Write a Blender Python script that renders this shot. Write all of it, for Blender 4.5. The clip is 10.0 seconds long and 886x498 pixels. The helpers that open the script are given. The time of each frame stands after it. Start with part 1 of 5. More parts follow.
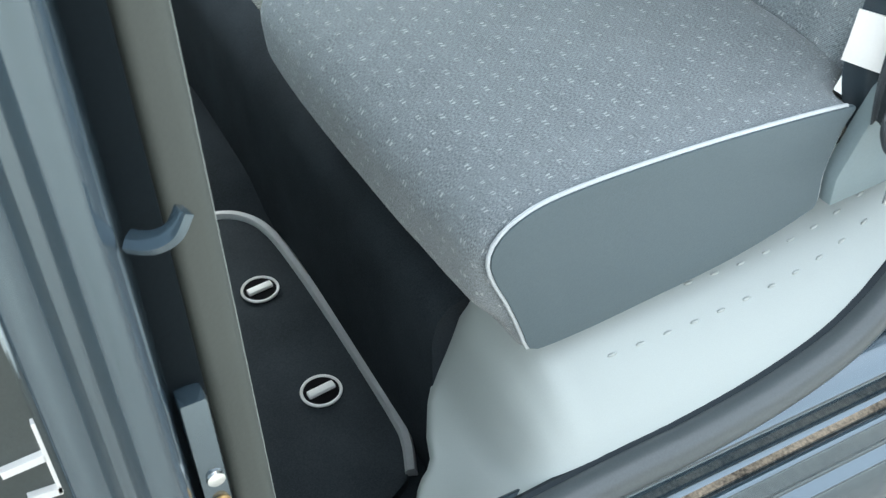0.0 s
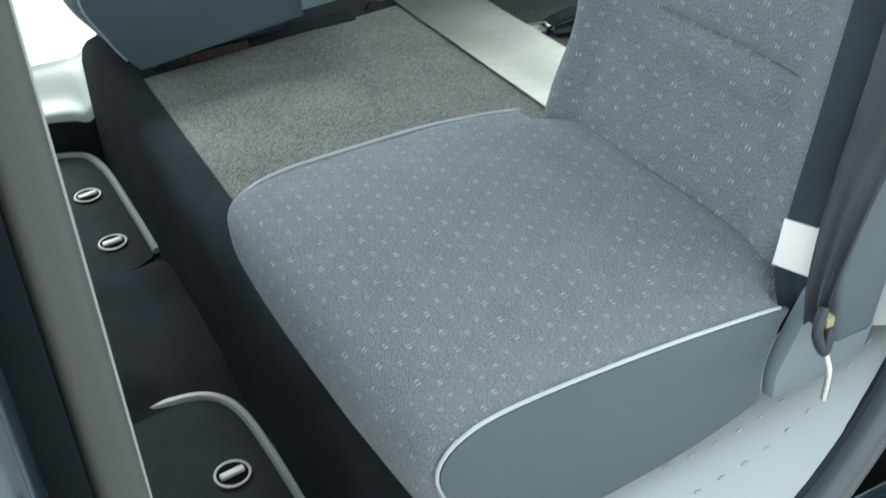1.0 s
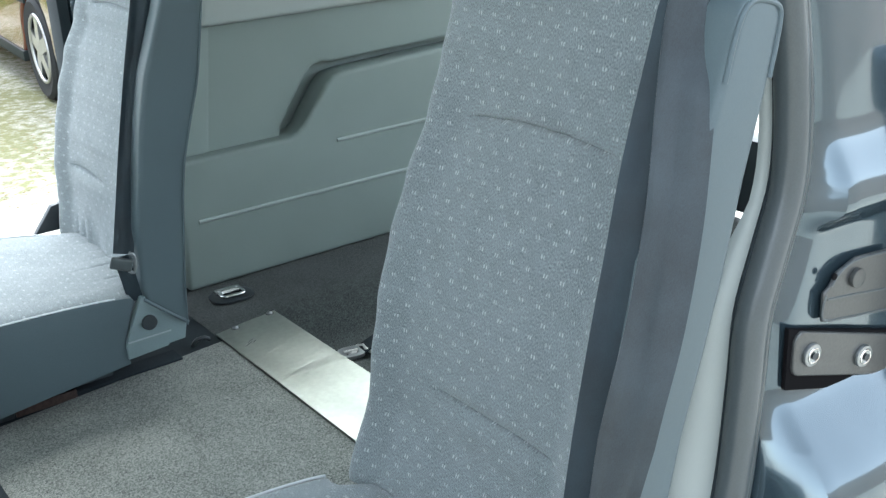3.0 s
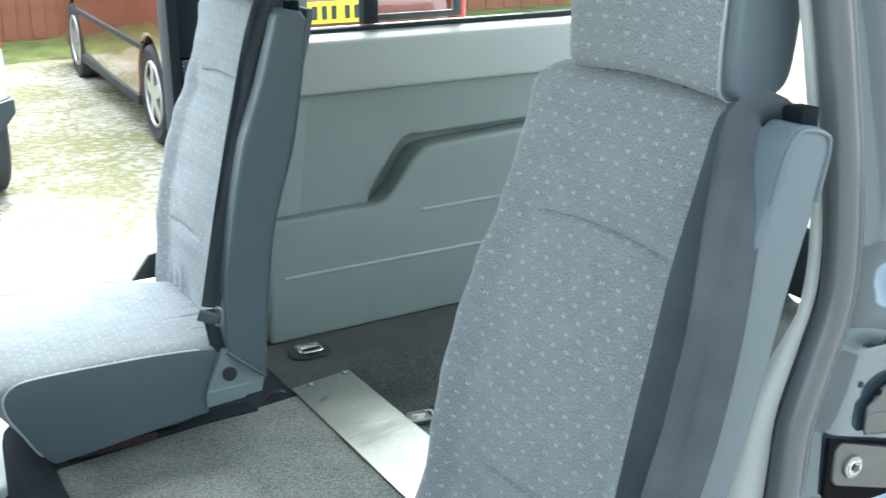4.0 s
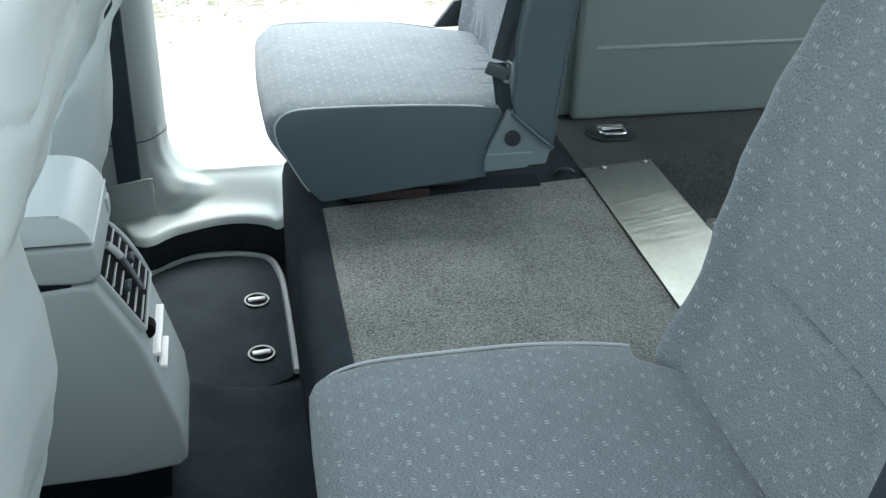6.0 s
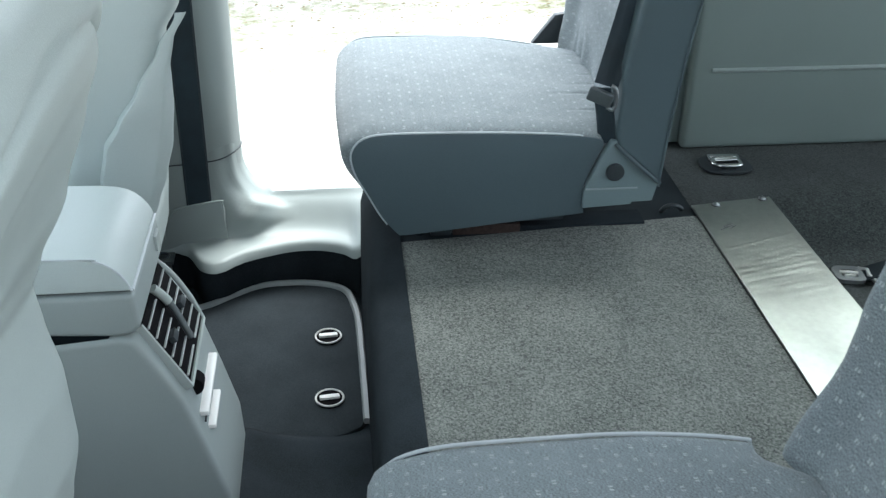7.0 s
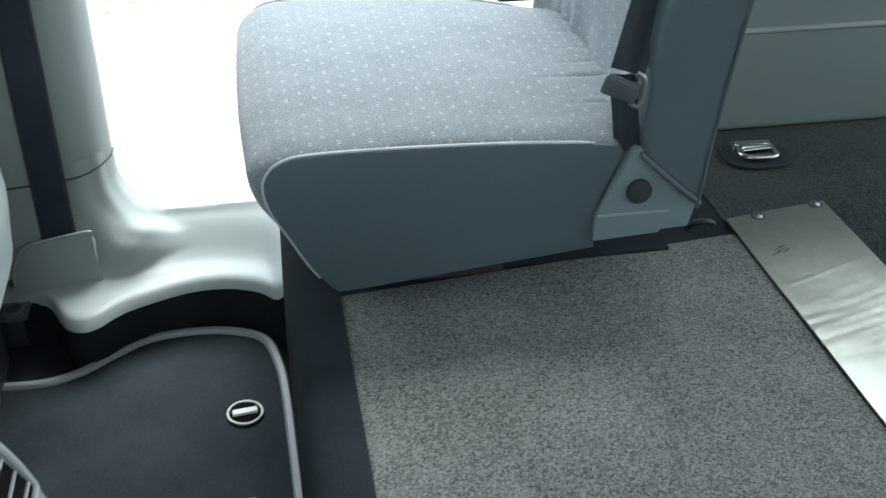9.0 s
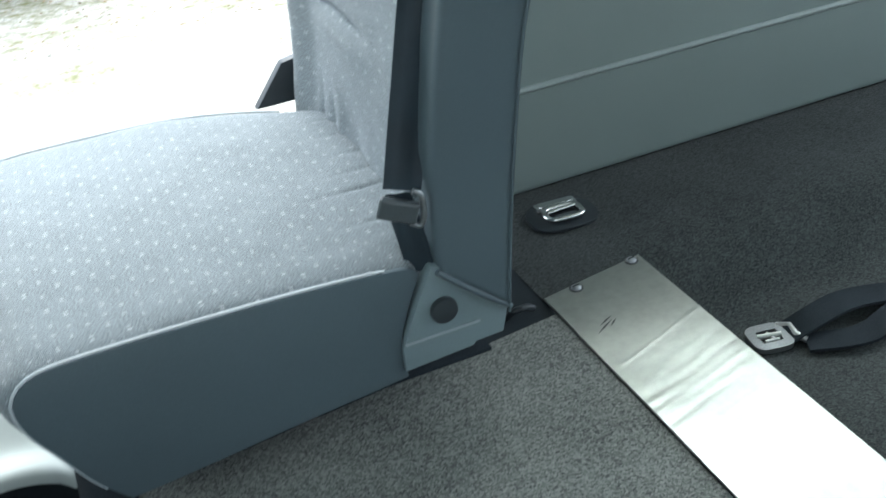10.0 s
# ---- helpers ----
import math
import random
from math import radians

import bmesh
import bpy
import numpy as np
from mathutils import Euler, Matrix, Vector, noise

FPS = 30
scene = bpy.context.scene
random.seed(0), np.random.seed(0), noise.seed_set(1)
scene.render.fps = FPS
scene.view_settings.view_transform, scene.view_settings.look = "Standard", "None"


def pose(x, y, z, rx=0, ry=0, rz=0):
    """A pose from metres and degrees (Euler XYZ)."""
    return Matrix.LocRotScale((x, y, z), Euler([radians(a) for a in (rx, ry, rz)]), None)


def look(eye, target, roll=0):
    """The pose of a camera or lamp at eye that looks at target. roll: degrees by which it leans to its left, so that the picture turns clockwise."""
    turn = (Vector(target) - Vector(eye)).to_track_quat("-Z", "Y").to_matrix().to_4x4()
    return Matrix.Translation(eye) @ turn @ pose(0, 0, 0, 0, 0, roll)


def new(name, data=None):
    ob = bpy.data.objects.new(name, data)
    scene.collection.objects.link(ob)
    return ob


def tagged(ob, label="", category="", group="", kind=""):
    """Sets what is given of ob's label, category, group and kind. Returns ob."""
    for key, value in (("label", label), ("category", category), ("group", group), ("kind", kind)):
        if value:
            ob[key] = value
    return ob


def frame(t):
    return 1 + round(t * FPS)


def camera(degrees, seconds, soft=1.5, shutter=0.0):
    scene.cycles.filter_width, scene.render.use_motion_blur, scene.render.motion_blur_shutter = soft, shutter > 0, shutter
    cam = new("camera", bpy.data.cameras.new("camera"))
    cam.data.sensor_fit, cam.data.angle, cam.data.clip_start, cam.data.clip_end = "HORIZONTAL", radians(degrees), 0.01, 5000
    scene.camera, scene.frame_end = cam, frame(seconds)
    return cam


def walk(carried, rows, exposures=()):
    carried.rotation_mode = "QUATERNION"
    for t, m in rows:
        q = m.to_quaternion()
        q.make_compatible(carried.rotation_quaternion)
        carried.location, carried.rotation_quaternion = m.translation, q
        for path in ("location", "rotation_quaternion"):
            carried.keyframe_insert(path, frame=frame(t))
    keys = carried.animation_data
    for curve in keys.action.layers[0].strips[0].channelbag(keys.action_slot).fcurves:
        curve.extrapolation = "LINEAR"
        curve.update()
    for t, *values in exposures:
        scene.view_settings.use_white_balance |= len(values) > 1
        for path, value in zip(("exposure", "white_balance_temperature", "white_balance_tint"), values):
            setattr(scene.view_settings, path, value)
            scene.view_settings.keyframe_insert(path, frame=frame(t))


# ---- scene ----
cam = camera(45.0, 10.0, soft=1.3, shutter=0.25)
PATH = [
    (0, (-0.35, -1.282, 0.673), (0.315, 0.078, -0.635), -2.0),
    (0.2, (-0.333, -1.287, 0.688), (0.324, 0.076, -0.62), -3.7),
    (0.5, (-0.318, -1.283, 0.701), (0.328, 0.135, -0.553), -1.8),
    (1, (-0.309, -1.289, 0.756), (0.434, 0.186, -0.371), -3.0),
    (1.5, (-0.303, -1.302, 0.8), (0.557, 0.186, -0.224), -2.5),
    (2, (-0.297, -1.325, 0.861), (0.654, 0.173, -0.062), -2.9),
    (2.5, (-0.282, -1.347, 0.905), (0.767, 0.153, 0.1), -2.7),
    (2.7, (-0.273, -1.357, 0.929), (0.809, 0.137, 0.156), -2.7),
    (3.8, (-0.271, -1.43, 1.013), (0.762, 0.151, 0.355), -0.2),
    (4, (-0.28, -1.44, 1.018), (0.695, 0.184, 0.376), -0.0),
    (4.5, (-0.278, -1.422, 1.011), (0.542, 0.269, 0.327), -0.5),
    (5, (-0.251, -1.378, 0.977), (0.447, 0.326, 0.194), 1.6),
    (5.5, (-0.176, -1.32, 0.914), (0.282, 0.409, 0.018), 1.7),
    (6, (-0.128, -1.275, 0.875), (0.224, 0.43, -0.111), 1.4),
    (6.2, (-0.118, -1.258, 0.865), (0.19, 0.464, -0.105), 1.0),
    (7.3, (-0.087, -1.021, 0.823), (0.051, 0.707, -0.175), 1.8),
    (7.5, (-0.095, -0.981, 0.811), (0.053, 0.733, -0.209), 3.8),
    (8, (-0.105, -0.841, 0.774), (0.113, 0.867, -0.243), 1.8),
    (8.5, (-0.105, -0.706, 0.728), (0.174, 0.972, -0.325), 2.7),
    (9, (-0.074, -0.59, 0.715), (0.245, 1.058, -0.373), 0.7),
    (9.5, (-0.019, -0.503, 0.716), (0.45, 1.093, -0.394), -1.3),
    (10, (0.028, -0.44, 0.751), (0.628, 1.14, -0.319), -6.2),
]
EXPOSURES = [(t, stops + 0.08, 6240 if t < 1.5 else 6060, 5) for t, stops in ((0.0, 2.90), (0.5, 2.82), (1.0, 2.60), (2.0, 2.65), (2.7, 2.75), (4.0, 3.0), (4.5, 2.77), (5.0, 2.52), (6.0, 2.45), (8.5, 2.39), (9.2, 2.35), (10.0, 2.52))]
walk(cam, [(t, look(eye, target, roll)) for t, eye, target, roll in PATH],
     EXPOSURES)

# ---- light ----
world = bpy.data.worlds.new("sky")
scene.world = world
world.use_nodes = True
sky = world.node_tree.nodes.new("ShaderNodeTexSky")
sky.sky_type, sky.sun_disc = "NISHITA", False
sky.sun_elevation, sky.sun_rotation = radians(60), radians(22)
back = world.node_tree.nodes["Background"]
back.inputs["Strength"].default_value = 0.15
cloud = world.node_tree.nodes.new("ShaderNodeHueSaturation")
cloud.inputs["Saturation"].default_value = 0.26
world.node_tree.links.new(sky.outputs["Color"], cloud.inputs["Color"])
world.node_tree.links.new(cloud.outputs["Color"], back.inputs["Color"])
sun = new("sun", bpy.data.lights.new("sun", "SUN"))
sun.data.energy, sun.data.angle, sun.data.color = 0.95, radians(40), (1.0, 0.96, 0.9)
sun.matrix_world = look((0.9, 2.2, 4.2), (0, 0, 0))


# ---- materials ----
def material(name, base, rough=0.6, metal=0.0, spread=0.12, scale=40.0, fine=400.0, bump=0.1, coat=0.0, depth=0.001, sheen=0.0, gloss=0.5):
    """Two scales of variation over a base colour, with fine relief."""
    m = bpy.data.materials.new(name)
    m.use_nodes = True
    n, l = m.node_tree.nodes, m.node_tree.links
    b = n["Principled BSDF"]
    b.inputs["Roughness"].default_value, b.inputs["Metallic"].default_value = rough, metal
    b.inputs["Coat Weight"].default_value, b.inputs["Coat Roughness"].default_value = coat, 0.05
    b.inputs["Sheen Weight"].default_value, b.inputs["Specular IOR Level"].default_value = sheen, gloss
    co = n.new("ShaderNodeTexCoord")
    big, small = n.new("ShaderNodeTexNoise"), n.new("ShaderNodeTexNoise")
    big.inputs["Scale"].default_value, small.inputs["Scale"].default_value = scale / 8, fine
    big.inputs["Detail"].default_value = 4
    l.new(co.outputs["Object"], big.inputs["Vector"])
    l.new(co.outputs["Object"], small.inputs["Vector"])
    mixv = n.new("ShaderNodeMath")
    mixv.operation = "ADD"
    l.new(big.outputs["Fac"], mixv.inputs[0])
    l.new(small.outputs["Fac"], mixv.inputs[1])
    ramp = n.new("ShaderNodeMapRange")
    ramp.inputs["From Min"].default_value, ramp.inputs["From Max"].default_value = 0.7, 1.3
    ramp.inputs["To Min"].default_value, ramp.inputs["To Max"].default_value = 1 - spread, 1 + spread
    l.new(mixv.outputs[0], ramp.inputs["Value"])
    col = n.new("ShaderNodeVectorMath")
    col.operation = "SCALE"
    col.inputs[0].default_value = base
    l.new(ramp.outputs[0], col.inputs["Scale"])
    l.new(col.outputs[0], b.inputs["Base Color"])
    rr = n.new("ShaderNodeMapRange")
    rr.inputs["To Min"].default_value, rr.inputs["To Max"].default_value = max(rough - 0.08, 0.02), min(rough + 0.08, 1)
    l.new(big.outputs["Fac"], rr.inputs["Value"])
    l.new(rr.outputs[0], b.inputs["Roughness"])
    if bump:
        bp = n.new("ShaderNodeBump")
        bp.inputs["Strength"].default_value, bp.inputs["Distance"].default_value = bump, depth
        l.new(small.outputs["Fac"], bp.inputs["Height"])
        l.new(bp.outputs[0], b.inputs["Normal"])
    return m


def nmath(m, op, a, b=None, c=None):
    x = m.node_tree.nodes.new("ShaderNodeMath")
    x.operation = op
    for k, v in enumerate((a, b, c)):
        if v is None:
            continue
        if isinstance(v, (int, float)):
            x.inputs[k].default_value = v
        else:
            m.node_tree.links.new(v, x.inputs[k])
    return x.outputs[0]


def fabric_material(name, base, mark):
    """Woven upholstery: fine twill and staggered pairs of light stitches, laid out on the cover's own coordinates in metres."""
    m = bpy.data.materials.new(name)
    m.use_nodes = True
    n, l = m.node_tree.nodes, m.node_tree.links
    b = n["Principled BSDF"]
    b.inputs["Roughness"].default_value, b.inputs["Sheen Weight"].default_value = 0.92, 0.25
    b.inputs["Specular IOR Level"].default_value = 0.2
    uv = n.new("ShaderNodeTexCoord").outputs["UV"]
    sep = n.new("ShaderNodeSeparateXYZ")
    l.new(uv, sep.inputs[0])
    u, v = sep.outputs[0], sep.outputs[1]
    wob = n.new("ShaderNodeTexNoise")
    wob.inputs["Scale"].default_value = 30
    l.new(uv, wob.inputs["Vector"])
    row = nmath(m, "FLOOR", nmath(m, "DIVIDE", v, 0.0165))
    uu = nmath(m, "FRACT", nmath(m, "ADD", nmath(m, "MULTIPLY_ADD", wob.outputs["Fac"], 0.45, nmath(m, "DIVIDE", u, 0.027)), nmath(m, "MULTIPLY", row, 0.5)))
    vv = nmath(m, "FRACT", nmath(m, "DIVIDE", v, 0.0165))
    tall = nmath(m, "LESS_THAN", nmath(m, "ABSOLUTE", nmath(m, "SUBTRACT", vv, 0.5)), 0.125)
    one = nmath(m, "LESS_THAN", nmath(m, "ABSOLUTE", nmath(m, "SUBTRACT", uu, 0.42)), 0.033)
    two = nmath(m, "LESS_THAN", nmath(m, "ABSOLUTE", nmath(m, "SUBTRACT", uu, 0.57)), 0.033)
    dash = nmath(m, "MULTIPLY", tall, nmath(m, "MAXIMUM", one, two))
    worn = n.new("ShaderNodeTexNoise")
    worn.inputs["Scale"].default_value, worn.inputs["Detail"].default_value = 85, 3
    l.new(uv, worn.inputs["Vector"])
    dash = nmath(m, "MULTIPLY", dash, nmath(m, "MULTIPLY_ADD", worn.outputs["Fac"], 3.6, -1.05))
    weave = n.new("ShaderNodeTexWave")
    weave.wave_type, weave.bands_direction = "BANDS", "DIAGONAL"
    weave.inputs["Scale"].default_value, weave.inputs["Distortion"].default_value = 260, 2.0
    l.new(uv, weave.inputs["Vector"])
    grain = n.new("ShaderNodeTexNoise")
    grain.inputs["Scale"].default_value, grain.inputs["Detail"].default_value = 620, 4
    warp = n.new("ShaderNodeMapping")
    warp.inputs["Scale"].default_value = (1.5, 0.65, 1.0)
    l.new(uv, warp.inputs["Vector"])
    l.new(warp.outputs[0], grain.inputs["Vector"])
    tone = nmath(m, "MULTIPLY_ADD", grain.outputs["Fac"], 2.5, nmath(m, "MULTIPLY_ADD", weave.outputs["Fac"], 0.14, nmath(m, "MULTIPLY_ADD", wob.outputs["Fac"], 0.28, -0.52)))
    col = n.new("ShaderNodeVectorMath")
    col.operation = "SCALE"
    col.inputs[0].default_value = base
    l.new(tone, col.inputs["Scale"])
    mix = n.new("ShaderNodeMix")
    mix.data_type, mix.clamp_factor = "RGBA", True
    l.new(dash, mix.inputs["Factor"])
    l.new(col.outputs[0], mix.inputs["A"])
    mix.inputs["B"].default_value = (*mark, 1)
    l.new(mix.outputs["Result"], b.inputs["Base Color"])
    bp = n.new("ShaderNodeBump")
    bp.inputs["Strength"].default_value, bp.inputs["Distance"].default_value = 0.35, 0.0008
    l.new(nmath(m, "ADD", grain.outputs["Fac"], nmath(m, "ADD", weave.outputs["Fac"], dash)), bp.inputs["Height"])
    l.new(bp.outputs[0], b.inputs["Normal"])
    return m


def carpet_material(name, dark, light, scale=330.0):
    """Loop-pile carpet: speckle of dark and light tufts with a rough relief."""
    m = bpy.data.materials.new(name)
    m.use_nodes = True
    n, l = m.node_tree.nodes, m.node_tree.links
    b = n["Principled BSDF"]
    b.inputs["Roughness"].default_value, b.inputs["Specular IOR Level"].default_value = 0.95, 0.15
    b.inputs["Sheen Weight"].default_value = 0.1
    co = n.new("ShaderNodeTexCoord").outputs["Object"]
    tuft = n.new("ShaderNodeTexVoronoi")
    tuft.inputs["Scale"].default_value = scale
    c, d = (n.new("ShaderNodeTexNoise") for _ in range(2))
    c.inputs["Scale"].default_value, c.inputs["Detail"].default_value = 9, 6
    d.inputs["Scale"].default_value, d.inputs["Detail"].default_value, d.inputs["Roughness"].default_value = scale * 0.55, 4, 0.75
    for x in (tuft, c, d):
        l.new(co, x.inputs["Vector"])
    one = n.new("ShaderNodeSeparateColor")
    l.new(tuft.outputs["Color"], one.inputs[0])
    f = nmath(m, "MULTIPLY_ADD", one.outputs[0], 0.38, nmath(m, "MULTIPLY_ADD", d.outputs["Fac"], 0.58, nmath(m, "MULTIPLY", c.outputs["Fac"], 0.30)))
    ramp = n.new("ShaderNodeValToRGB")
    ramp.color_ramp.elements[0].position, ramp.color_ramp.elements[1].position = 0.35, 0.97
    ramp.color_ramp.elements[0].color, ramp.color_ramp.elements[1].color = (*dark, 1), (*light, 1)
    l.new(f, ramp.inputs["Fac"])
    l.new(ramp.outputs["Color"], b.inputs["Base Color"])
    bp = n.new("ShaderNodeBump")
    bp.inputs["Strength"].default_value, bp.inputs["Distance"].default_value = 0.35, 0.003
    l.new(f, bp.inputs["Height"])
    l.new(bp.outputs[0], b.inputs["Normal"])
    return m


FABRIC = fabric_material("seat fabric", (0.190, 0.218, 0.232), (0.385, 0.415, 0.425))
SEAM = material("grey seam piping", (0.27, 0.31, 0.33), 0.5, fine=900)
VINYL = material("blue-grey vinyl", (0.075, 0.103, 0.116), 0.48, spread=0.10, scale=22, fine=900, bump=0.3, depth=0.0006, gloss=0.36)
PIPING = material("light piping", (0.46, 0.50, 0.52), 0.45, fine=900)
BRACKET = material("painted bracket", (0.16, 0.21, 0.225), 0.5, spread=0.05)
TRIM = material("grey trim plastic", (0.330, 0.370, 0.357), 0.5, spread=0.04, fine=1200, bump=0.2, depth=0.0004)
# the trim plastic again, darker, with shade put into its colour
TRIM_SHADED = material("shaded trim plastic", (0.262, 0.298, 0.292), 0.55, spread=0.05, fine=1200, bump=0.2, depth=0.0004)
TRIM_DARK = material("grey side trim", (0.202, 0.246, 0.236), 0.62, spread=0.06, fine=1100, bump=0.25, depth=0.0005)
LEATHER = material("light grey leatherette", (0.41, 0.462, 0.452), 0.5, spread=0.05, fine=800, bump=0.3, depth=0.0005)
BLACK = material("black plastic", (0.023, 0.030, 0.035), 0.45, fine=900)
RUBBER = material("black rubber", (0.018, 0.025, 0.030), 0.7, spread=0.2, fine=700, gloss=0.2)
SEAL = material("grey door seal", (0.064, 0.077, 0.082), 0.3, spread=0.1, fine=500, gloss=0.45)
WEBBING = material("belt webbing", (0.021, 0.034, 0.044), 0.55, spread=0.3, scale=160, fine=1500, bump=0.4, gloss=0.35)
SATIN_WEBBING = material("satin belt webbing", (0.028, 0.038, 0.045), 0.5, spread=0.45, scale=110, fine=1500, bump=0.3, gloss=0.32, sheen=0.08)
CHROME = material("bright steel", (0.7, 0.71, 0.7), 0.16, 1.0, spread=0.05)
WHITE = material("white label", (0.8, 0.8, 0.78), 0.6, spread=0.02)
CARPET = carpet_material("grey carpet", (0.030, 0.036, 0.034), (0.298, 0.314, 0.286), 470.0)
CARPET_REAR = carpet_material("dark carpet", (0.012, 0.016, 0.016), (0.082, 0.093, 0.090), 520.0)
FELT = material("black felt", (0.023, 0.029, 0.034), 0.95, spread=0.35, scale=90, fine=600, bump=0.5, gloss=0.08)
ALU = material("brushed aluminium plate", (0.37, 0.39, 0.365), 0.36, 1.0, spread=0.09, scale=40, fine=90, bump=0.05, depth=0.002)
PAINT = material("blue metallic paint", (0.056, 0.088, 0.110), 0.13, 0.6, spread=0.05, fine=2500, coat=1.0, bump=0.0)
GLASS = bpy.data.materials.new("window glass")
GLASS.use_nodes = True
g = GLASS.node_tree.nodes["Principled BSDF"]
g.inputs["Transmission Weight"].default_value, g.inputs["Roughness"].default_value, g.inputs["IOR"].default_value = 1.0, 0.0, 1.05
g.inputs["Base Color"].default_value = (0.75, 0.82, 0.8, 1)


# ---- mesh tools ----
def finish(bm, sharp=38):
    bmesh.ops.recalc_face_normals(bm, faces=bm.faces)
    for f in bm.faces:
        f.smooth = True
    for e in bm.edges:
        e.smooth = len(e.link_faces) == 2 and e.calc_face_angle(0) < radians(sharp)
    return bm


def part(name, bm, mat, parent=None, label="", sharp=38):
    finish(bm, sharp)
    me = bpy.data.meshes.new(name)
    bm.to_mesh(me)
    bm.free()
    me.materials.append(mat)
    ob = new(name, me)
    ob.parent = parent
    return tagged(ob, label) if label else ob


def thing(name, at, label, category, group=""):
    ob = new(name)
    ob.empty_display_size = 0.05
    ob.location = at
    return tagged(ob, label, category, group)


def rounded(bm, width=0.004, steps=2, angle=30):
    es = [e for e in bm.edges if len(e.link_faces) == 2 and e.calc_face_angle(0) > radians(angle)]
    if es and width:
        bmesh.ops.bevel(bm, geom=es, offset=width, segments=steps, profile=0.6, affect="EDGES", clamp_overlap=True)
    return bm


def box(lo, hi, bevel=0.004, steps=2, bm=None):
    own = bmesh.new()
    bmesh.ops.create_cube(own, size=1)
    for v in own.verts:
        v.co = Vector([lo[k] + (v.co[k] + 0.5) * (hi[k] - lo[k]) for k in range(3)])
    rounded(own, bevel, steps)
    return merge(bm, own)


def merge(bm, own):
    if bm is None:
        return own
    base = len(bm.verts)
    vs = [bm.verts.new(v.co) for v in own.verts]
    own.verts.index_update()
    for f in own.faces:
        bm.faces.new([vs[v.index] for v in f.verts])
    own.free()
    return bm


def prism(points, axis, lo, hi, bevel=0.004, steps=2, bm=None):
    """A closed outline, drawn in the plane across the axis ('x': y,z; 'y': x,z; 'z': x,y), pulled from lo to hi."""
    own = bmesh.new()
    k = "xyz".index(axis)

    def place(p, h):
        q = list(p)
        q.insert(k, h)
        return q
    a = [own.verts.new(place(p, lo)) for p in points]
    b = [own.verts.new(place(p, hi)) for p in points]
    own.faces.new(a)
    own.faces.new(b[::-1])
    for i in range(len(points)):
        j = (i + 1) % len(points)
        own.faces.new((a[i], b[i], b[j], a[j]))
    bmesh.ops.recalc_face_normals(own, faces=own.faces)
    rounded(own, bevel, steps)
    return merge(bm, own)


def curve_through(points, n=40, closed=False):
    """n points evenly along a smooth line through the given ones."""
    p = [Vector(q) for q in points]
    out = []
    m = len(p)
    spans = m if closed else m - 1
    for i in range(spans):
        a, b, c, d = ((p[(i + s) % m] if closed else p[min(max(i + s, 0), m - 1)]) for s in (-1, 0, 1, 2))
        for k in range(12):
            t = k / 12
            out.append(0.5 * (2 * b + (c - a) * t + (2 * a - 5 * b + 4 * c - d) * t * t + (3 * b - a - 3 * c + d) * t ** 3))
    out.append(p[0] if closed else p[-1])
    run = [0.0]
    for a, b in zip(out, out[1:]):
        run.append(run[-1] + (b - a).length)
    res = []
    count = n if closed else n - 1
    j = 0
    for k in range(n):
        s = run[-1] * k / count
        while j < len(run) - 2 and run[j + 1] < s:
            j += 1
        f = (s - run[j]) / max(run[j + 1] - run[j], 1e-9)
        res.append(out[j].lerp(out[j + 1], min(max(f, 0), 1)))
    return res


def sweep(points, section, bm=None, closed=False, up=(0, 0, 1), caps=True):
    """A flat section (right, up) carried along a line of points."""
    own = bmesh.new()
    p = [Vector(q) for q in points]
    rings = []
    for i, q in enumerate(p):
        if closed:
            d = p[(i + 1) % len(p)] - p[i - 1]
        else:
            d = p[min(i + 1, len(p) - 1)] - p[max(i - 1, 0)]
        d.normalize()
        r = d.cross(Vector(up)).normalized()
        u = r.cross(d).normalized()
        rings.append([own.verts.new(q + r * s[0] + u * s[1]) for s in section])
    m = len(section)
    for i in range(len(rings) if closed else len(rings) - 1):
        a, b = rings[i], rings[(i + 1) % len(rings)]
        for k in range(m):
            own.faces.new((a[k], a[(k + 1) % m], b[(k + 1) % m], b[k]))
    if caps and not closed:
        own.faces.new(rings[0])
        own.faces.new(rings[-1][::-1])
    return merge(bm, own)


def circle(r, n=10, ry=None):
    return [(r * math.cos(2 * math.pi * k / n), (ry or r) * math.sin(2 * math.pi * k / n)) for k in range(n)]


def tube(points, r, bm=None, n=10, closed=False, up=(0, 0, 1)):
    return sweep(points, circle(r, n), bm, closed, up)


def strip_section(w, t):
    return [(-w / 2, -t / 2), (w / 2, -t / 2), (w / 2, t / 2), (-w / 2, t / 2)]


def disc(center, axis, r, depth, n=24, bevel=0.002, bm=None):
    """A short cylinder from center along axis (a unit vector)."""
    own = bmesh.new()
    bmesh.ops.create_cone(own, cap_ends=True, segments=n, radius1=r, radius2=r, depth=depth)
    rounded(own, bevel, 2, 50)
    turn = Vector(axis).to_track_quat("Z", "Y").to_matrix().to_4x4()
    bmesh.ops.transform(own, matrix=Matrix.Translation(Vector(center) + Vector(axis) * depth / 2) @ turn, verts=own.verts)
    return merge(bm, own)


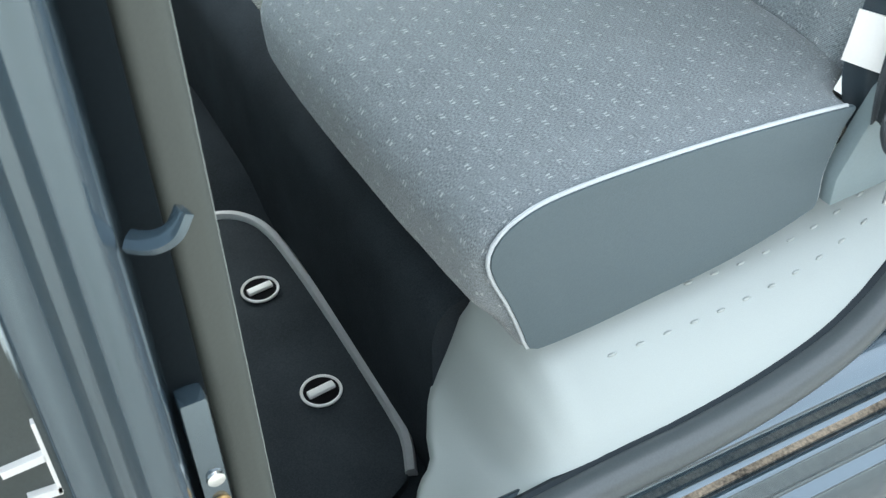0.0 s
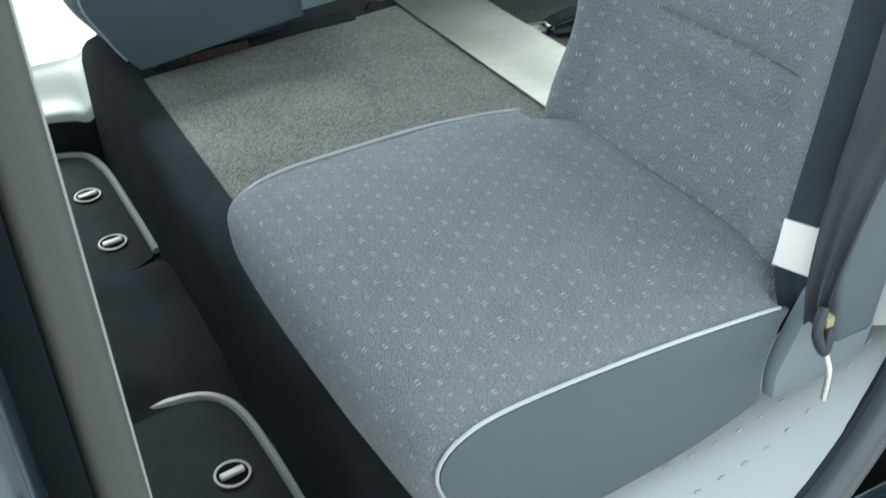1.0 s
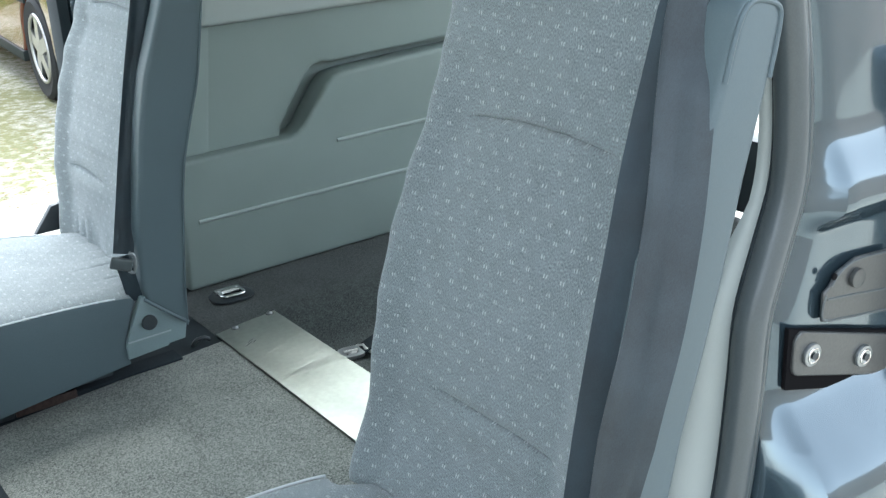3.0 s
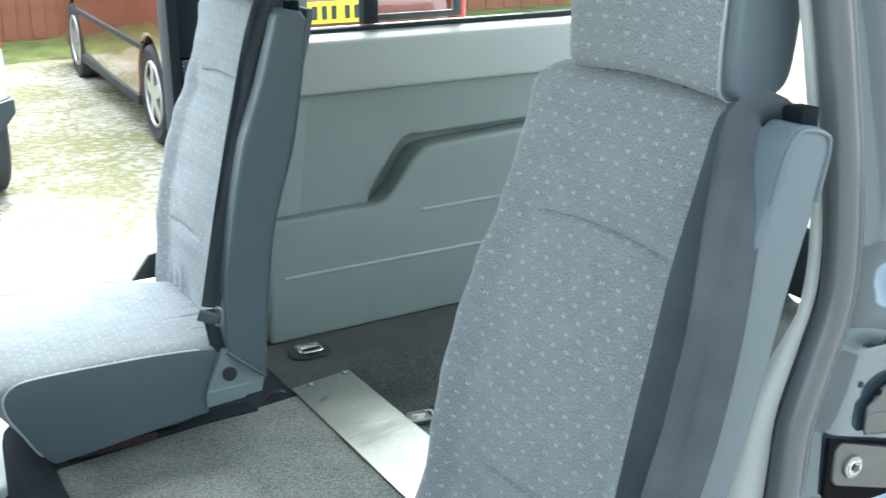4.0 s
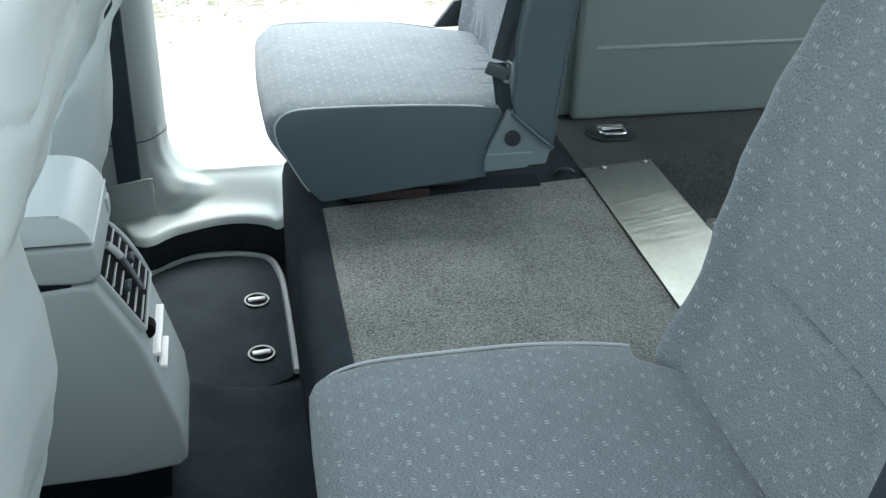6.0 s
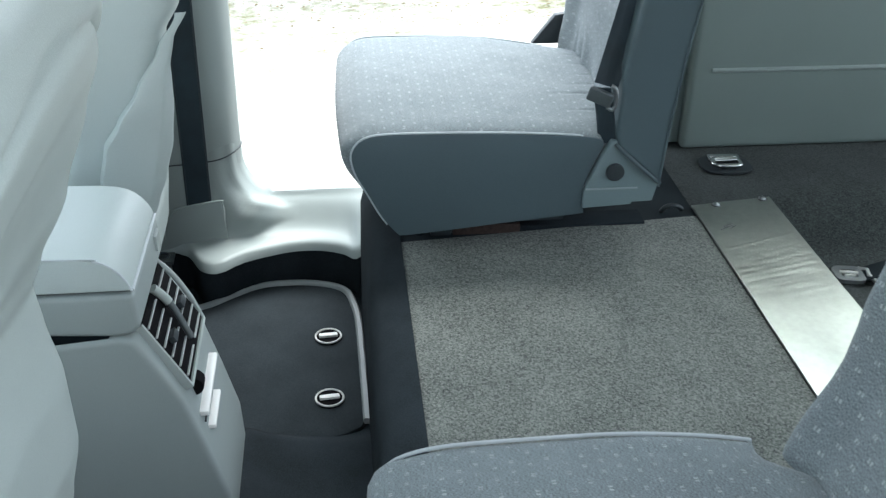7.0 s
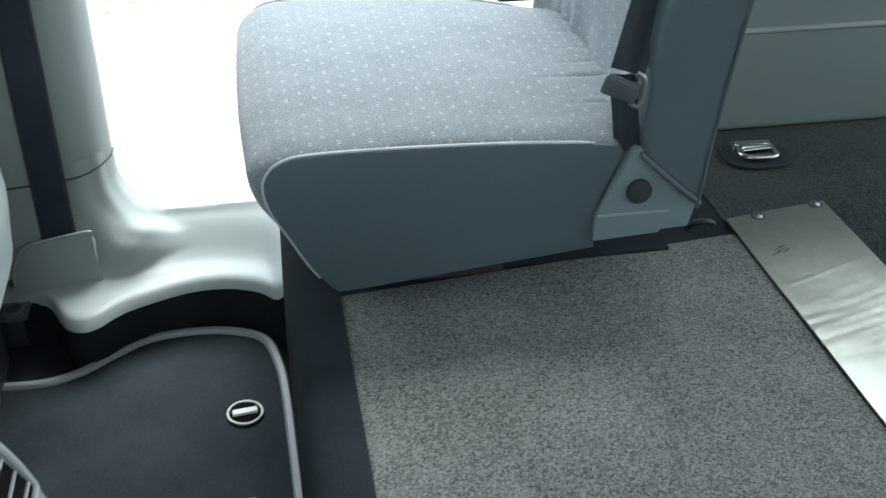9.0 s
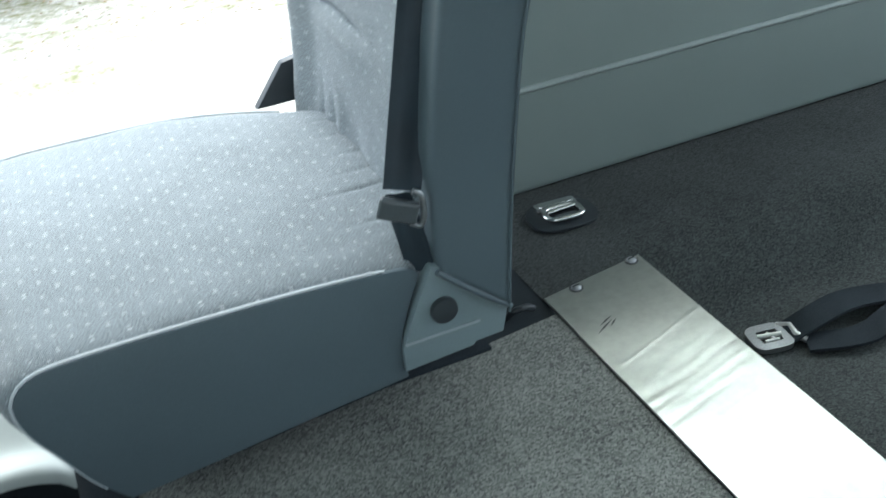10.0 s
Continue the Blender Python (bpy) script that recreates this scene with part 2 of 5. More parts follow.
def loft(rings, uvs=None, cap=True):
    """Closed rings of equal count joined one to the next; uvs in metres."""
    bm = bmesh.new()
    lay = bm.loops.layers.uv.new("cover")
    vs = [[bm.verts.new(q) for q in r] for r in rings]
    m = len(rings[0])
    run = [0.0]
    mid = rings[len(rings) // 2]
    for k in range(m):
        run.append(run[-1] + (Vector(mid[(k + 1) % m]) - Vector(mid[k])).length)
    along = [0.0]
    for a, b in zip(rings, rings[1:]):
        along.append(along[-1] + max((Vector(x) - Vector(y)).length for x, y in zip(a, b)))
    for i in range(len(rings) - 1):
        for k in range(m):
            j = (k + 1) % m
            f = bm.faces.new((vs[i][k], vs[i][j], vs[i + 1][j], vs[i + 1][k]))
            for lp, (a, b) in zip(f.loops, ((along[i], run[k]), (along[i], run[k + 1]), (along[i + 1], run[k + 1]), (along[i + 1], run[k]))):
                lp[lay].uv = (a, b)
    if cap:
        bm.faces.new(vs[0])
        bm.faces.new(vs[-1][::-1])
    return bm


def inset(ring, d):
    """A closed 2D outline moved inwards by d (outline runs counter-clockwise or not alike)."""
    area = sum(a[0] * b[1] - b[0] * a[1] for a, b in zip(ring, ring[1:] + ring[:1]))
    s = 1 if area > 0 else -1
    out = []
    n = len(ring)
    for i in range(n):
        a, b = ring[i - 1], ring[(i + 1) % n]
        t = Vector((b[0] - a[0], b[1] - a[1])).normalized()
        out.append((ring[i][0] - s * t.y * d, ring[i][1] + s * t.x * d))
    return out


def grid(fn, nu, nv, bm=None):
    own = bmesh.new()
    vs = [[own.verts.new(fn(i / nu, j / nv)) for j in range(nv + 1)] for i in range(nu + 1)]
    for i in range(nu):
        for j in range(nv):
            own.faces.new((vs[i][j], vs[i + 1][j], vs[i + 1][j + 1], vs[i][j + 1]))
    return merge(bm, own)


def lerp_table(table, z):
    for (a, b), (c, d) in zip(table, table[1:]):
        if z <= c:
            f = min(max((z - a) / (c - a), 0), 1)
            f = f * f * (3 - 2 * f) * 0.5 + f * 0.5
            return b + (d - b) * f
    return table[-1][1]


def rising(v, lo, hi):
    """0 below lo, 1 above hi, smooth between."""
    f = min(max((v - lo) / (hi - lo), 0.0), 1.0)
    return f * f * (3 - 2 * f)


def bell(v, at, width):
    return math.exp(-((v - at) / width) ** 2)


def rising_in(v, lo, hi):
    return min(max((v - lo) / (hi - lo), 0.0), 1.0)


def structure(ob, label=""):
    return tagged(ob, label, kind="structure")


# ---- the vehicle's shell: floor, sills, walls, roof ----
def floor_parts():
    structure(part("floor_1", prism([(0.0, -0.60), (0.506, -0.60), (0.506, 0.468), (0.0, 0.416)], "z", -0.03, 0.0, 0.003), CARPET), "raised floor of speckled grey loop carpet")
    structure(part("floor_rail_bed", prism([(0.0, 0.418), (0.506, 0.470), (0.52, 0.62), (0.52, 0.76), (0.0, 0.76)], "z", -0.04, -0.004, 0.002), RUBBER), "black bed of the seat rails")

    def rear(u, v):
        x, y = 0.507 + u * 1.5, -0.80 + v * 1.60
        k = 1 / (1 + math.exp((abs(y) - 0.50) / 0.018)) / (1 + math.exp(-(x - 0.60) / 0.012))
        rib = 0.003 * noise.noise((x * 16, y * 60, 0.5)) * k
        return (x, y, -0.003 - 0.085 * k + rib)
    structure(part("floor_2", grid(rear, 70, 110), CARPET_REAR), "dark grey carpet of the load floor with a sunken channel")
    edge = [(0.0005, 0.003), (-0.02, 0.003), (-0.040, -0.003), (-0.052, -0.016), (-0.058, -0.04), (-0.060, -0.12), (-0.062, -0.25), (0.0005, -0.25)]
    structure(part("trim_floor_edge", prism(edge, "y", -0.655, 0.645, 0.0), FELT), "black rubber edging down the step of the raised floor")

    def well(u, v):
        x, y = -1.5 + u * 1.45, -0.78 + v * 1.56
        mid = 1 / (1 + math.exp(-(y + 0.115) / 0.016)) / (1 + math.exp((y - 0.215) / 0.016))
        rise = 0.03 + 0.075 / (1 + math.exp((x + 0.215) / 0.035))
        return (x, y, -0.248 + mid * rise)
    structure(part("floor_3", grid(well, 60, 90), FELT), "black felt footwell floor with a raised tunnel")


def sill(side):
    """Light plastic sill trim of a sliding door's opening; side 1: the far one, -1: the near one."""
    yi = [(-0.9, 0.715), (-0.47, 0.712), (-0.392, 0.699), (-0.371, 0.670), (-0.357, 0.640), (-0.333, 0.624), (-0.311, 0.632), (-0.281, 0.658), (-0.242, 0.678), (-0.187, 0.696), (-0.132, 0.695), (-0.090, 0.676), (-0.066, 0.648), (-0.055, 0.652), (-0.02, 0.69), (0.05, 0.70), (0.4, 0.69), (0.62, 0.67)]
    zi = [(-0.9, -0.15), (-0.075, -0.15), (-0.05, -0.13), (0.0, -0.02), (0.05, 0.025), (0.30, 0.03), (0.45, 0.07), (0.53, 0.3), (0.62, 0.7)]
    yo = [(-0.9, 0.81), (0.2, 0.82), (0.35, 0.80), (0.55, 0.755), (0.62, 0.74)]
    zo = [(-0.9, -0.1), (-0.05, -0.10), (0.03, -0.062), (0.10, -0.045), (0.20, -0.028), (0.32, 0.0), (0.42, 0.07), (0.50, 0.20), (0.55, 0.40), (0.60, 0.62)]
    o, e = (0.0, 0.0) if side > 0 else (0.006, 0.0)
    if side < 0:
        yo = [(-0.9, 0.828), (-0.15, 0.830), (0.0, 0.832), (0.10, 0.834), (0.19, 0.832), (0.27, 0.824), (0.345, 0.808), (0.415, 0.790), (0.485, 0.770), (0.535, 0.754)]
        zo = [(-0.9, -0.071), (-0.15, -0.071), (0.0, -0.058), (0.10, -0.050), (0.19, -0.038), (0.27, -0.021), (0.345, 0.012), (0.415, 0.066), (0.485, 0.164), (0.535, 0.284)]
        yi = [(-0.9, 0.72), (-0.3, 0.70), (-0.14, 0.735), (-0.112, 0.718), (-0.092, 0.706), (-0.081, 0.675), (-0.056, 0.640), (-0.03, 0.640), (0.005, 0.632), (0.05, 0.62), (0.35, 0.67), (0.62, 0.67)]
        zi = [(-0.9, -0.15), (-0.12, -0.13), (-0.082, -0.112), (-0.060, -0.095), (-0.045, -0.060), (-0.027, -0.014), (0.0, 0.020), (0.04, 0.026), (0.08, 0.026), (0.20, 0.028), (0.30, 0.035), (0.45, 0.07), (0.53, 0.3), (0.62, 0.7)]

    inner = curve_through([(x, y, 0) for x, y in yi], 400)
    outer = curve_through([(x, y, z) for (x, y), (_, z) in zip(yo, zo)], 500) if side < 0 else None

    def edge(x):
        k = min(range(len(inner)), key=lambda i: abs(inner[i].x - x))
        return inner[k].y

    def top(u, v):
        x = -0.9 + u * 1.4
        a = Vector((x, side * edge(x + e) - o, lerp_table(zi, x + e)))
        b = Vector((x, side * lerp_table(yo, x) - o, lerp_table(zo, x)))
        if outer:
            k = min(range(len(outer)), key=lambda i: abs(outer[i].x - x))
            b = Vector((x, -outer[k].y, outer[k].z))
        p = a.lerp(b, v ** 1.5)
        if side < 0:
            p.z = a.z + (b.z - a.z) * v ** 3.9
        else:
            p = a.lerp(b, v)
            p.z = a.z + (b.z - a.z) * rising(v, 0.30, 1.0)
        soft = 0.016 if side < 0 else 0.020
        r = max(0.0, 1 - abs(p.y - a.y) / soft)
        lip = -soft * 0.9 * (1 - math.sqrt(max(0.0, 1 - r * r))) + (0.006 if side > 0 else 0.0) * math.exp(-((v - 0.97) / 0.05) ** 2)
        return (p.x, p.y, p.z + lip)
    bm = grid(top, 180, 26)

    drop = 0.013 if side < 0 else 0.016

    def wall(u, v):
        x = -0.9 + u * 0.93
        return (x, side * (edge(x + e) + 0.004 + 0.012 * v) - o, lerp_table(zi, x + e) - drop - v * (0.25 + lerp_table(zi, x + e) - drop))
    name = "sill_far" if side > 0 else "sill_near"
    main = structure(part(name, bm, TRIM), "light grey plastic door sill trim with a scalloped edge")
    if side < 0:
        stud = bmesh.new()
        bmesh.ops.create_uvsphere(stud, u_segments=8, v_segments=4, radius=1)
        bmesh.ops.scale(stud, vec=(0.0048, 0.0017, 0.0017), verts=stud.verts)
        first = part("grip_stud", stud, TRIM, main, sharp=180)
        for row in range(4):
            for k in range(15):
                v = 0.40 + 0.13 * row
                u = (0.945 + 0.014 * (row % 2) + 0.028 * k) / 1.4
                p, q, r = Vector(top(u, v)), Vector(top(u + 0.01, v)), Vector(top(u, v + 0.02))
                ob = first if row == k == 0 else new("grip_stud", first.data)
                ob.parent = main
                nrm = (q - p).cross(p - r).normalized()
                ax = (q - p).normalized()
                ob.matrix_basis = Matrix((ax, nrm.cross(ax), nrm)).transposed().to_4x4()
                ob.matrix_basis.translation = p
    structure(part("trim_well_wall", grid(wall, 160, 4), FELT), "black plastic side of the footwell")

    def height(x, y):
        """Height of the trim's upper side over a point of the plan."""
        a, b = edge(x + e), lerp_table(yo, x)
        return top((x + 0.9) / 1.4, min(max((side * y - a) / (b - a), 0.0), 1.0))[2]
    return height


def far_wall():
    lower = [(0.56, -0.002), (2.0, -0.002), (2.0, 0.462), (1.22, 0.441), (1.00, 0.431), (0.968, 0.426), (0.945, 0.408), (0.882, 0.326), (0.866, 0.311), (0.842, 0.302), (0.56, 0.300)]
    bm = prism(lower, "y", 0.740, 0.80, 0.012, 4)
    for v in bm.verts:
        v.co.y -= 0.03 * max(v.co.z, 0) * (v.co.y < 0.77)
    w = structure(part("wall_right", bm, TRIM_DARK), "moulded grey plastic side trim with a stepped armrest")
    # ribs carry their highlight as a paler colour than the wall
    part("rib", tube([(0.6, 0.736, 0.158), (2.0, 0.736, 0.155)], 0.0048, n=12), RIB_HIGHLIGHT, w)
    part("rib", tube([(0.965, 0.7327, 0.272), (2.0, 0.7327, 0.276)], 0.0048, n=12), RIB_HIGHLIGHT, w)
    upper = [(0.56, 0.28), (0.833, 0.28), (0.842, 0.325), (0.880, 0.380), (0.913, 0.427), (0.935, 0.448), (0.962, 0.453), (0.99, 0.449), (1.24, 0.456), (2.0, 0.478), (2.0, 0.60), (0.56, 0.60)]
    structure(part("wall_right_panel", prism(upper, "y", 0.768, 0.81, 0.008, 3), TRIM_DARK), "recessed grey plastic panel above the armrest")
    structure(part("wall_right_back", box((0.56, 0.81, 0.0), (2.0, 0.838, 0.60), 0.0), TRIM_DARK), "grey inner wall in the grip recess")
    ledge = [(0.745, 0.575), (0.80, 0.565), (0.83, 0.565), (0.83, 0.70), (0.80, 0.703), (0.765, 0.69), (0.75, 0.65)]
    structure(part("trim_window_ledge", prism(ledge, "x", 0.50, 2.0, 0.008, 3), TRIM), "pale grey ledge under the side window")
    fr = prism([(0.66, 0.700), (1.95, 0.704), (1.95, 0.718), (0.66, 0.712)], "y", 0.80, 0.83, 0.004)
    win = structure(part("window_1", fr, RUBBER), "rear side window with a black rubber frame")
    part("window_frame", box((1.90, 0.80, 0.72), (1.95, 0.83, 1.12), 0.004), RUBBER, win)
    part("window_divider", box((0.853, 0.802, 0.716), (0.892, 0.83, 1.13), 0.004), RUBBER, win)
    part("slide_rail", prism([(0.892, 0.722), (1.12, 0.722), (1.12, 1.12), (1.095, 1.12), (1.095, 0.737), (0.892, 0.737)], "y", 0.803, 0.811, 0.002), SEAL, win, "grey frame of the sliding pane")
    pane = part("pane", box((0.66, 0.812, 0.715), (1.93, 0.816, 1.13), 0.0), GLASS, win)
    pane.visible_shadow = False
    structure(part("pillar_c_right", prism([(0.50, 0.0), (0.62, 0.0), (0.70, 0.62), (0.70, 1.16), (0.58, 1.16), (0.555, 0.6)], "y", 0.765, 0.86, 0.01), TRIM_DARK), "grey trim of the rear door pillar")
    structure(part("wall_right_outer", box((0.62, 0.84, -0.30), (2.0, 0.88, 0.70), 0.01), PAINT), "blue painted rear wing")


def near_wall():
    structure(part("wall_left", box((0.66, -0.755, -0.25), (2.0, -0.70, 0.565), 0.01), TRIM_DARK), "grey plastic side trim behind the door")
    win = structure(part("window_2", box((0.66, -0.755, 0.565), (2.0, -0.71, 0.595), 0.006), RUBBER), "rear side window with a black rubber frame")
    pane = part("pane", box((0.70, -0.732, 0.59), (1.95, -0.728, 1.13), 0.0), GLASS, win)
    pane.visible_shadow = False


def near_outside():
    structure(part("wall_left_outer", box((0.87, -0.875, -0.30), (2.0, -0.80, 0.70), 0.02, 3), PAINT), "blue painted rear wing beside the door")


def seal_near():
    path = [(-0.30, -0.825, -0.075), (-0.15, -0.828, -0.075), (0.0, -0.830, -0.062), (0.10, -0.832, -0.054), (0.19, -0.83, -0.042), (0.27, -0.822, -0.025), (0.345, -0.806, 0.008),
            (0.415, -0.788, 0.062), (0.485, -0.768, 0.16), (0.535, -0.752, 0.28), (0.553, -0.746, 0.40), (0.560, -0.744, 0.48), (0.585, -0.742, 0.55), (0.606, -0.741, 0.62),
            (0.602, -0.738, 0.72), (0.575, -0.733, 0.86), (0.54, -0.728, 1.0), (0.50, -0.72, 1.16)]
    line = curve_through(path, 120)
    ob = structure(part("trim_door_seal", tube([p + Vector((0.006, -0.014, -0.008)) for p in line], 0.0180, n=18, up=(0.3, -1, 0.2)), SEAL), "thick grey rubber seal round the door opening")
    part("lip", tube(line, 0.007, n=8, up=(0.3, -1, 0.2)), RUBBER, ob)
    part("bead", tube([p + Vector((0.0235, -0.019, -0.010)) for p in line[30:]], 0.0065, n=10, up=(0.3, -1, 0.2)), SEAL, ob, "outer rubber bead")
    run = [Vector((x, -0.825, -0.075)) for x in (-0.9, -0.6, -0.302)]
    part("lower_seal", tube([p + Vector((0.006, -0.014, -0.008)) for p in run], 0.0165, n=14, up=(0.3, -1, 0.2)), SEAL, ob)
    part("lip", tube(run, 0.007, n=8, up=(0.3, -1, 0.2)), RUBBER, ob)

    def pillar(u, v):
        k = 0.42 + u * 0.58
        i = min(int(k * 119), 118)
        p = line[i].lerp(line[i + 1], k * 119 - i)
        s = min(max((p.z - 0.30) / 0.28, 0), 1)
        q = p + Vector((-0.055 * (1 - s) - 0.016 * s, 0.062 * (1 - s) + 0.010 * s, 0.005))
        r = p.lerp(q, v)
        return r + Vector((-0.018 * math.sin(math.pi * v), -0.012 * math.sin(math.pi * v), 0.0)) * (1 - 0.8 * s)
    # uses the darkened trim copy to paint its dimmer light
    structure(part("pillar_c_left", grid(pillar, 60, 10), TRIM_SHADED), "light grey curved trim rising into the rear pillar")

    # painted jamb and the lower slide rail outside the seal
    section = [(-0.800, -0.10), (-0.812, -0.072), (-0.846, -0.078), (-0.856, -0.086), (-0.858, -0.112), (-0.874, -0.116), (-0.878, -0.106), (-0.886, -0.108), (-0.890, -0.140),
               (-0.903, -0.146), (-0.908, -0.165), (-0.908, -0.215), (-0.895, -0.30), (-0.800, -0.30)]
    structure(part("body_sill", prism(section, "x", -1.3, 2.0, 0.0045, 4), PAINT, sharp=60), "blue painted door sill with stepped slide rail")
    structure(part("trim_rail_dirt", box((-0.9, -0.871, -0.1150), (1.8, -0.864, -0.1125), 0.0), DIRT), "sandy dirt lying in the slide rail")

    def jamb(u, v):
        """Pressed panel: swollen below, a shallow pocket round the lock, a soft ridge above it."""
        k = 0.36 + u * 0.64
        i = min(int(k * 119), 118)
        p = line[i].lerp(line[i + 1], k * 119 - i)
        z = p.z - 0.02 - 0.05 * v * (1 - u)
        away = rising(v, 0.02, 0.14)
        swell = 0.080 * (1 - rising(z, 0.262, 0.378)) + 0.030 * rising(z, 0.540, 0.575) * (1 - rising(z, 0.578, 0.660))
        return Vector((p.x + 0.022 + 0.30 * v, p.y - 0.018 - 0.02 * v - 0.6 * max(0.0, v - 0.8) ** 2 + 0.016 * bell(v, 0.05, 0.05) - swell * away + 0.0015 * noise.noise((v * 5, u * 9, 2.0)), z))
    structure(part("body_jamb", grid(jamb, 240, 30), PAINT), "blue metallic door jamb beside the seal")


def pillar_b_near():
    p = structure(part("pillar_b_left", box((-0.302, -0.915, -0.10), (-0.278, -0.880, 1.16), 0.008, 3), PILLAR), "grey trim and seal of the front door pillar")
    # near-black strip puts shade into the gap beside the blue paint
    part("gap_shade", box((-0.320, -0.922, -0.10), (-0.302, -0.80, 1.16), 0.002), INKY, p)
    part("lining", box((-0.365, -0.84, -0.10), (-0.30, -0.74, 1.16), 0.012), TRIM, p, "light grey inner pillar trim")
    part("edge", box((-0.2785, -0.902, -0.10), (-0.2765, -0.897, 1.16), 0.0), TRIM, p)
    out = [(-0.320, -0.905), (-0.319, -0.925), (-0.323, -0.940), (-0.331, -0.948), (-0.341, -0.946), (-0.347, -0.937), (-0.353, -0.936), (-0.358, -0.943), (-0.366, -0.947), (-0.373, -0.943), (-0.377, -0.930), (-0.372, -0.89), (-0.36, -0.85), (-0.320, -0.86)]
    part("jamb", prism(out, "z", -0.14, 1.16, 0.005, 3), PAINT, p, "blue metallic pillar")
    hook = curve_through([(-0.319, -0.938, 0.404), (-0.311, -0.946, 0.406), (-0.303, -0.950, 0.411), (-0.297, -0.949, 0.419)], 14)
    part("striker", sweep(hook, [(-0.002, -0.0045), (0.002, -0.0045), (0.003, 0.0), (0.002, 0.0045), (-0.002, 0.0045)], up=(0, 1, 0.2)), PAINT, p, "blue steel catch")
    part("hinge_plate", box((-0.318, -0.935, 0.20), (-0.304, -0.921, 0.30), 0.003), PAINT, p)
    part("screw", disc((-0.310, -0.934, 0.225), (0, -1, 0), 0.005, 0.004), BRASS, p)
    part("screw", disc((-0.310, -0.934, 0.245), (0, -1, 0), 0.005, 0.004), CHROME, p)
    part("washer", disc((-0.310, -0.934, 0.205), (0, -1, 0), 0.005, 0.003), WHITE, p)


def pillar_b_far():
    prof = [(-0.50, 0.715), (-0.40, 0.728), (-0.325, 0.742), (-0.295, 0.762), (-0.279, 0.792), (-0.278, 0.815), (-0.30, 0.85), (-0.50, 0.85)]
    p = structure(part("pillar_b_right", prism(prof, "z", -0.14, 1.16, 0.007, 3), TRIM), "light grey trim of the front door pillar")

    # below the joint the pillar flows into the sill round the opening's corner
    r, cx, cz = 0.085, -0.193, -0.009
    inward = [(-0.02, 0.90), (0.0, 0.815), (0.003, 0.790), (0.016, 0.760), (0.046, 0.740), (0.12, 0.726), (0.22, 0.713)]

    def filled(x, y, z, full):
        if x < cx and z < cz:
            d = math.hypot(x - cx, z - cz) - r
        else:
            d = cx - r - x if z >= cz else cz - r - z
        turn = 0.0 if z >= cz else math.atan2(cz - z, max(cx - x, 0.0))
        a, b = y - lerp_table(inward, d) - 0.10 * rising(turn, 0.95, 1.57) - 0.12 * rising(x, cx - 0.01, cx + 0.045), far_sill_height(x, y) - z
        k = 0.004 + 0.11 * rising(x, -0.345, -0.285) * (1 - rising(x, cx, cx + 0.045)) * full
        f = min(max(0.5 + 0.5 * (a - b) / k, 0.0), 1.0)
        return b + (a - b) * f + k * f * (1 - f) + 0.0003
    rim = [Vector((cx - r, 0.815, 0.0))] + [Vector((cx - r * math.cos(t), 0.815, cz - r * math.sin(t))) for t in (math.pi / 2 * k / 20 for k in range(21))] + [Vector((cx + 0.05 * k / 4, 0.815, cz - r)) for k in range(1, 5)]
    root = curve_through([(-0.41, 0.70, 0.0), (-0.385, 0.685, -0.05), (-0.33, 0.665, -0.115), (-0.26, 0.69, -0.13), (-0.20, 0.712, -0.13), (-0.143, 0.716, -0.12)], len(rim) - 1)
    along = Vector((-0.40, 0.58, -0.71))

    def corner(u, v):
        k = min(int(round(u * (len(rim) - 1))), len(rim) - 1)
        p = root[min(k, len(root) - 1)].lerp(rim[k], v)
        full = rising(v, 0.0, 0.45) * (1 - rising(v, 0.55, 0.92))
        q = p - along * 0.10
        for step in range(70):
            if filled(*q, full) > 0:
                break
            q = q + along * 0.003
        lo, hi = q - along * 0.003, q
        for step in range(6):
            q = (lo + hi) / 2
            lo, hi = (lo, q) if filled(*q, full) > 0 else (q, hi)
        return q
    part("corner", grid(corner, len(rim) - 1, 26), TRIM, p)
    seam = [(x + 0.001, y - 0.0040, 0.006 + 0.12 * max(0, x + 0.33)) for x, y in prof[:6]]
    part("joint", tube(curve_through(seam, 24), 0.0013, n=6), BLACK, p)
    cover = [(-0.440, -0.165), (-0.425, -0.140), (-0.423, -0.116), (-0.410, -0.090), (-0.392, -0.077), (-0.318, -0.064), (-0.314, -0.068), (-0.306, -0.165)]
    guide = part("belt_guide", prism(cover, "y", 0.712, 0.718, 0.002, 2), TRIM, p, "grey plastic belt guide cover")
    part("lip", tube(curve_through([(x, 0.7135, z) for x, z in cover[1:7]], 30), 0.0026, n=8, up=(0, 1, 0)), TRIM, guide)
    part("cheek", prism([(0.713, -0.165), (0.713, -0.068), (0.745, -0.100), (0.745, -0.165)], "x", -0.316, -0.311, 0.001), TRIM, guide)
    belt = thing("seat_belt", (-0.35, 0.70, 0.0), "black seat belt hanging down the pillar trim", "seat belt")
    bm = sweep([(-0.356, 0.7225, -0.12), (-0.356, 0.7225, -0.07), (-0.355, 0.722, 0.1), (-0.352, 0.722, 0.5), (-0.35, 0.715, 1.1)], strip_section(0.046, 0.003), up=(0, 1, 0))
    bmesh.ops.translate(bm, vec=-belt.location, verts=bm.verts)
    part("strap", bm, WEBBING, belt)
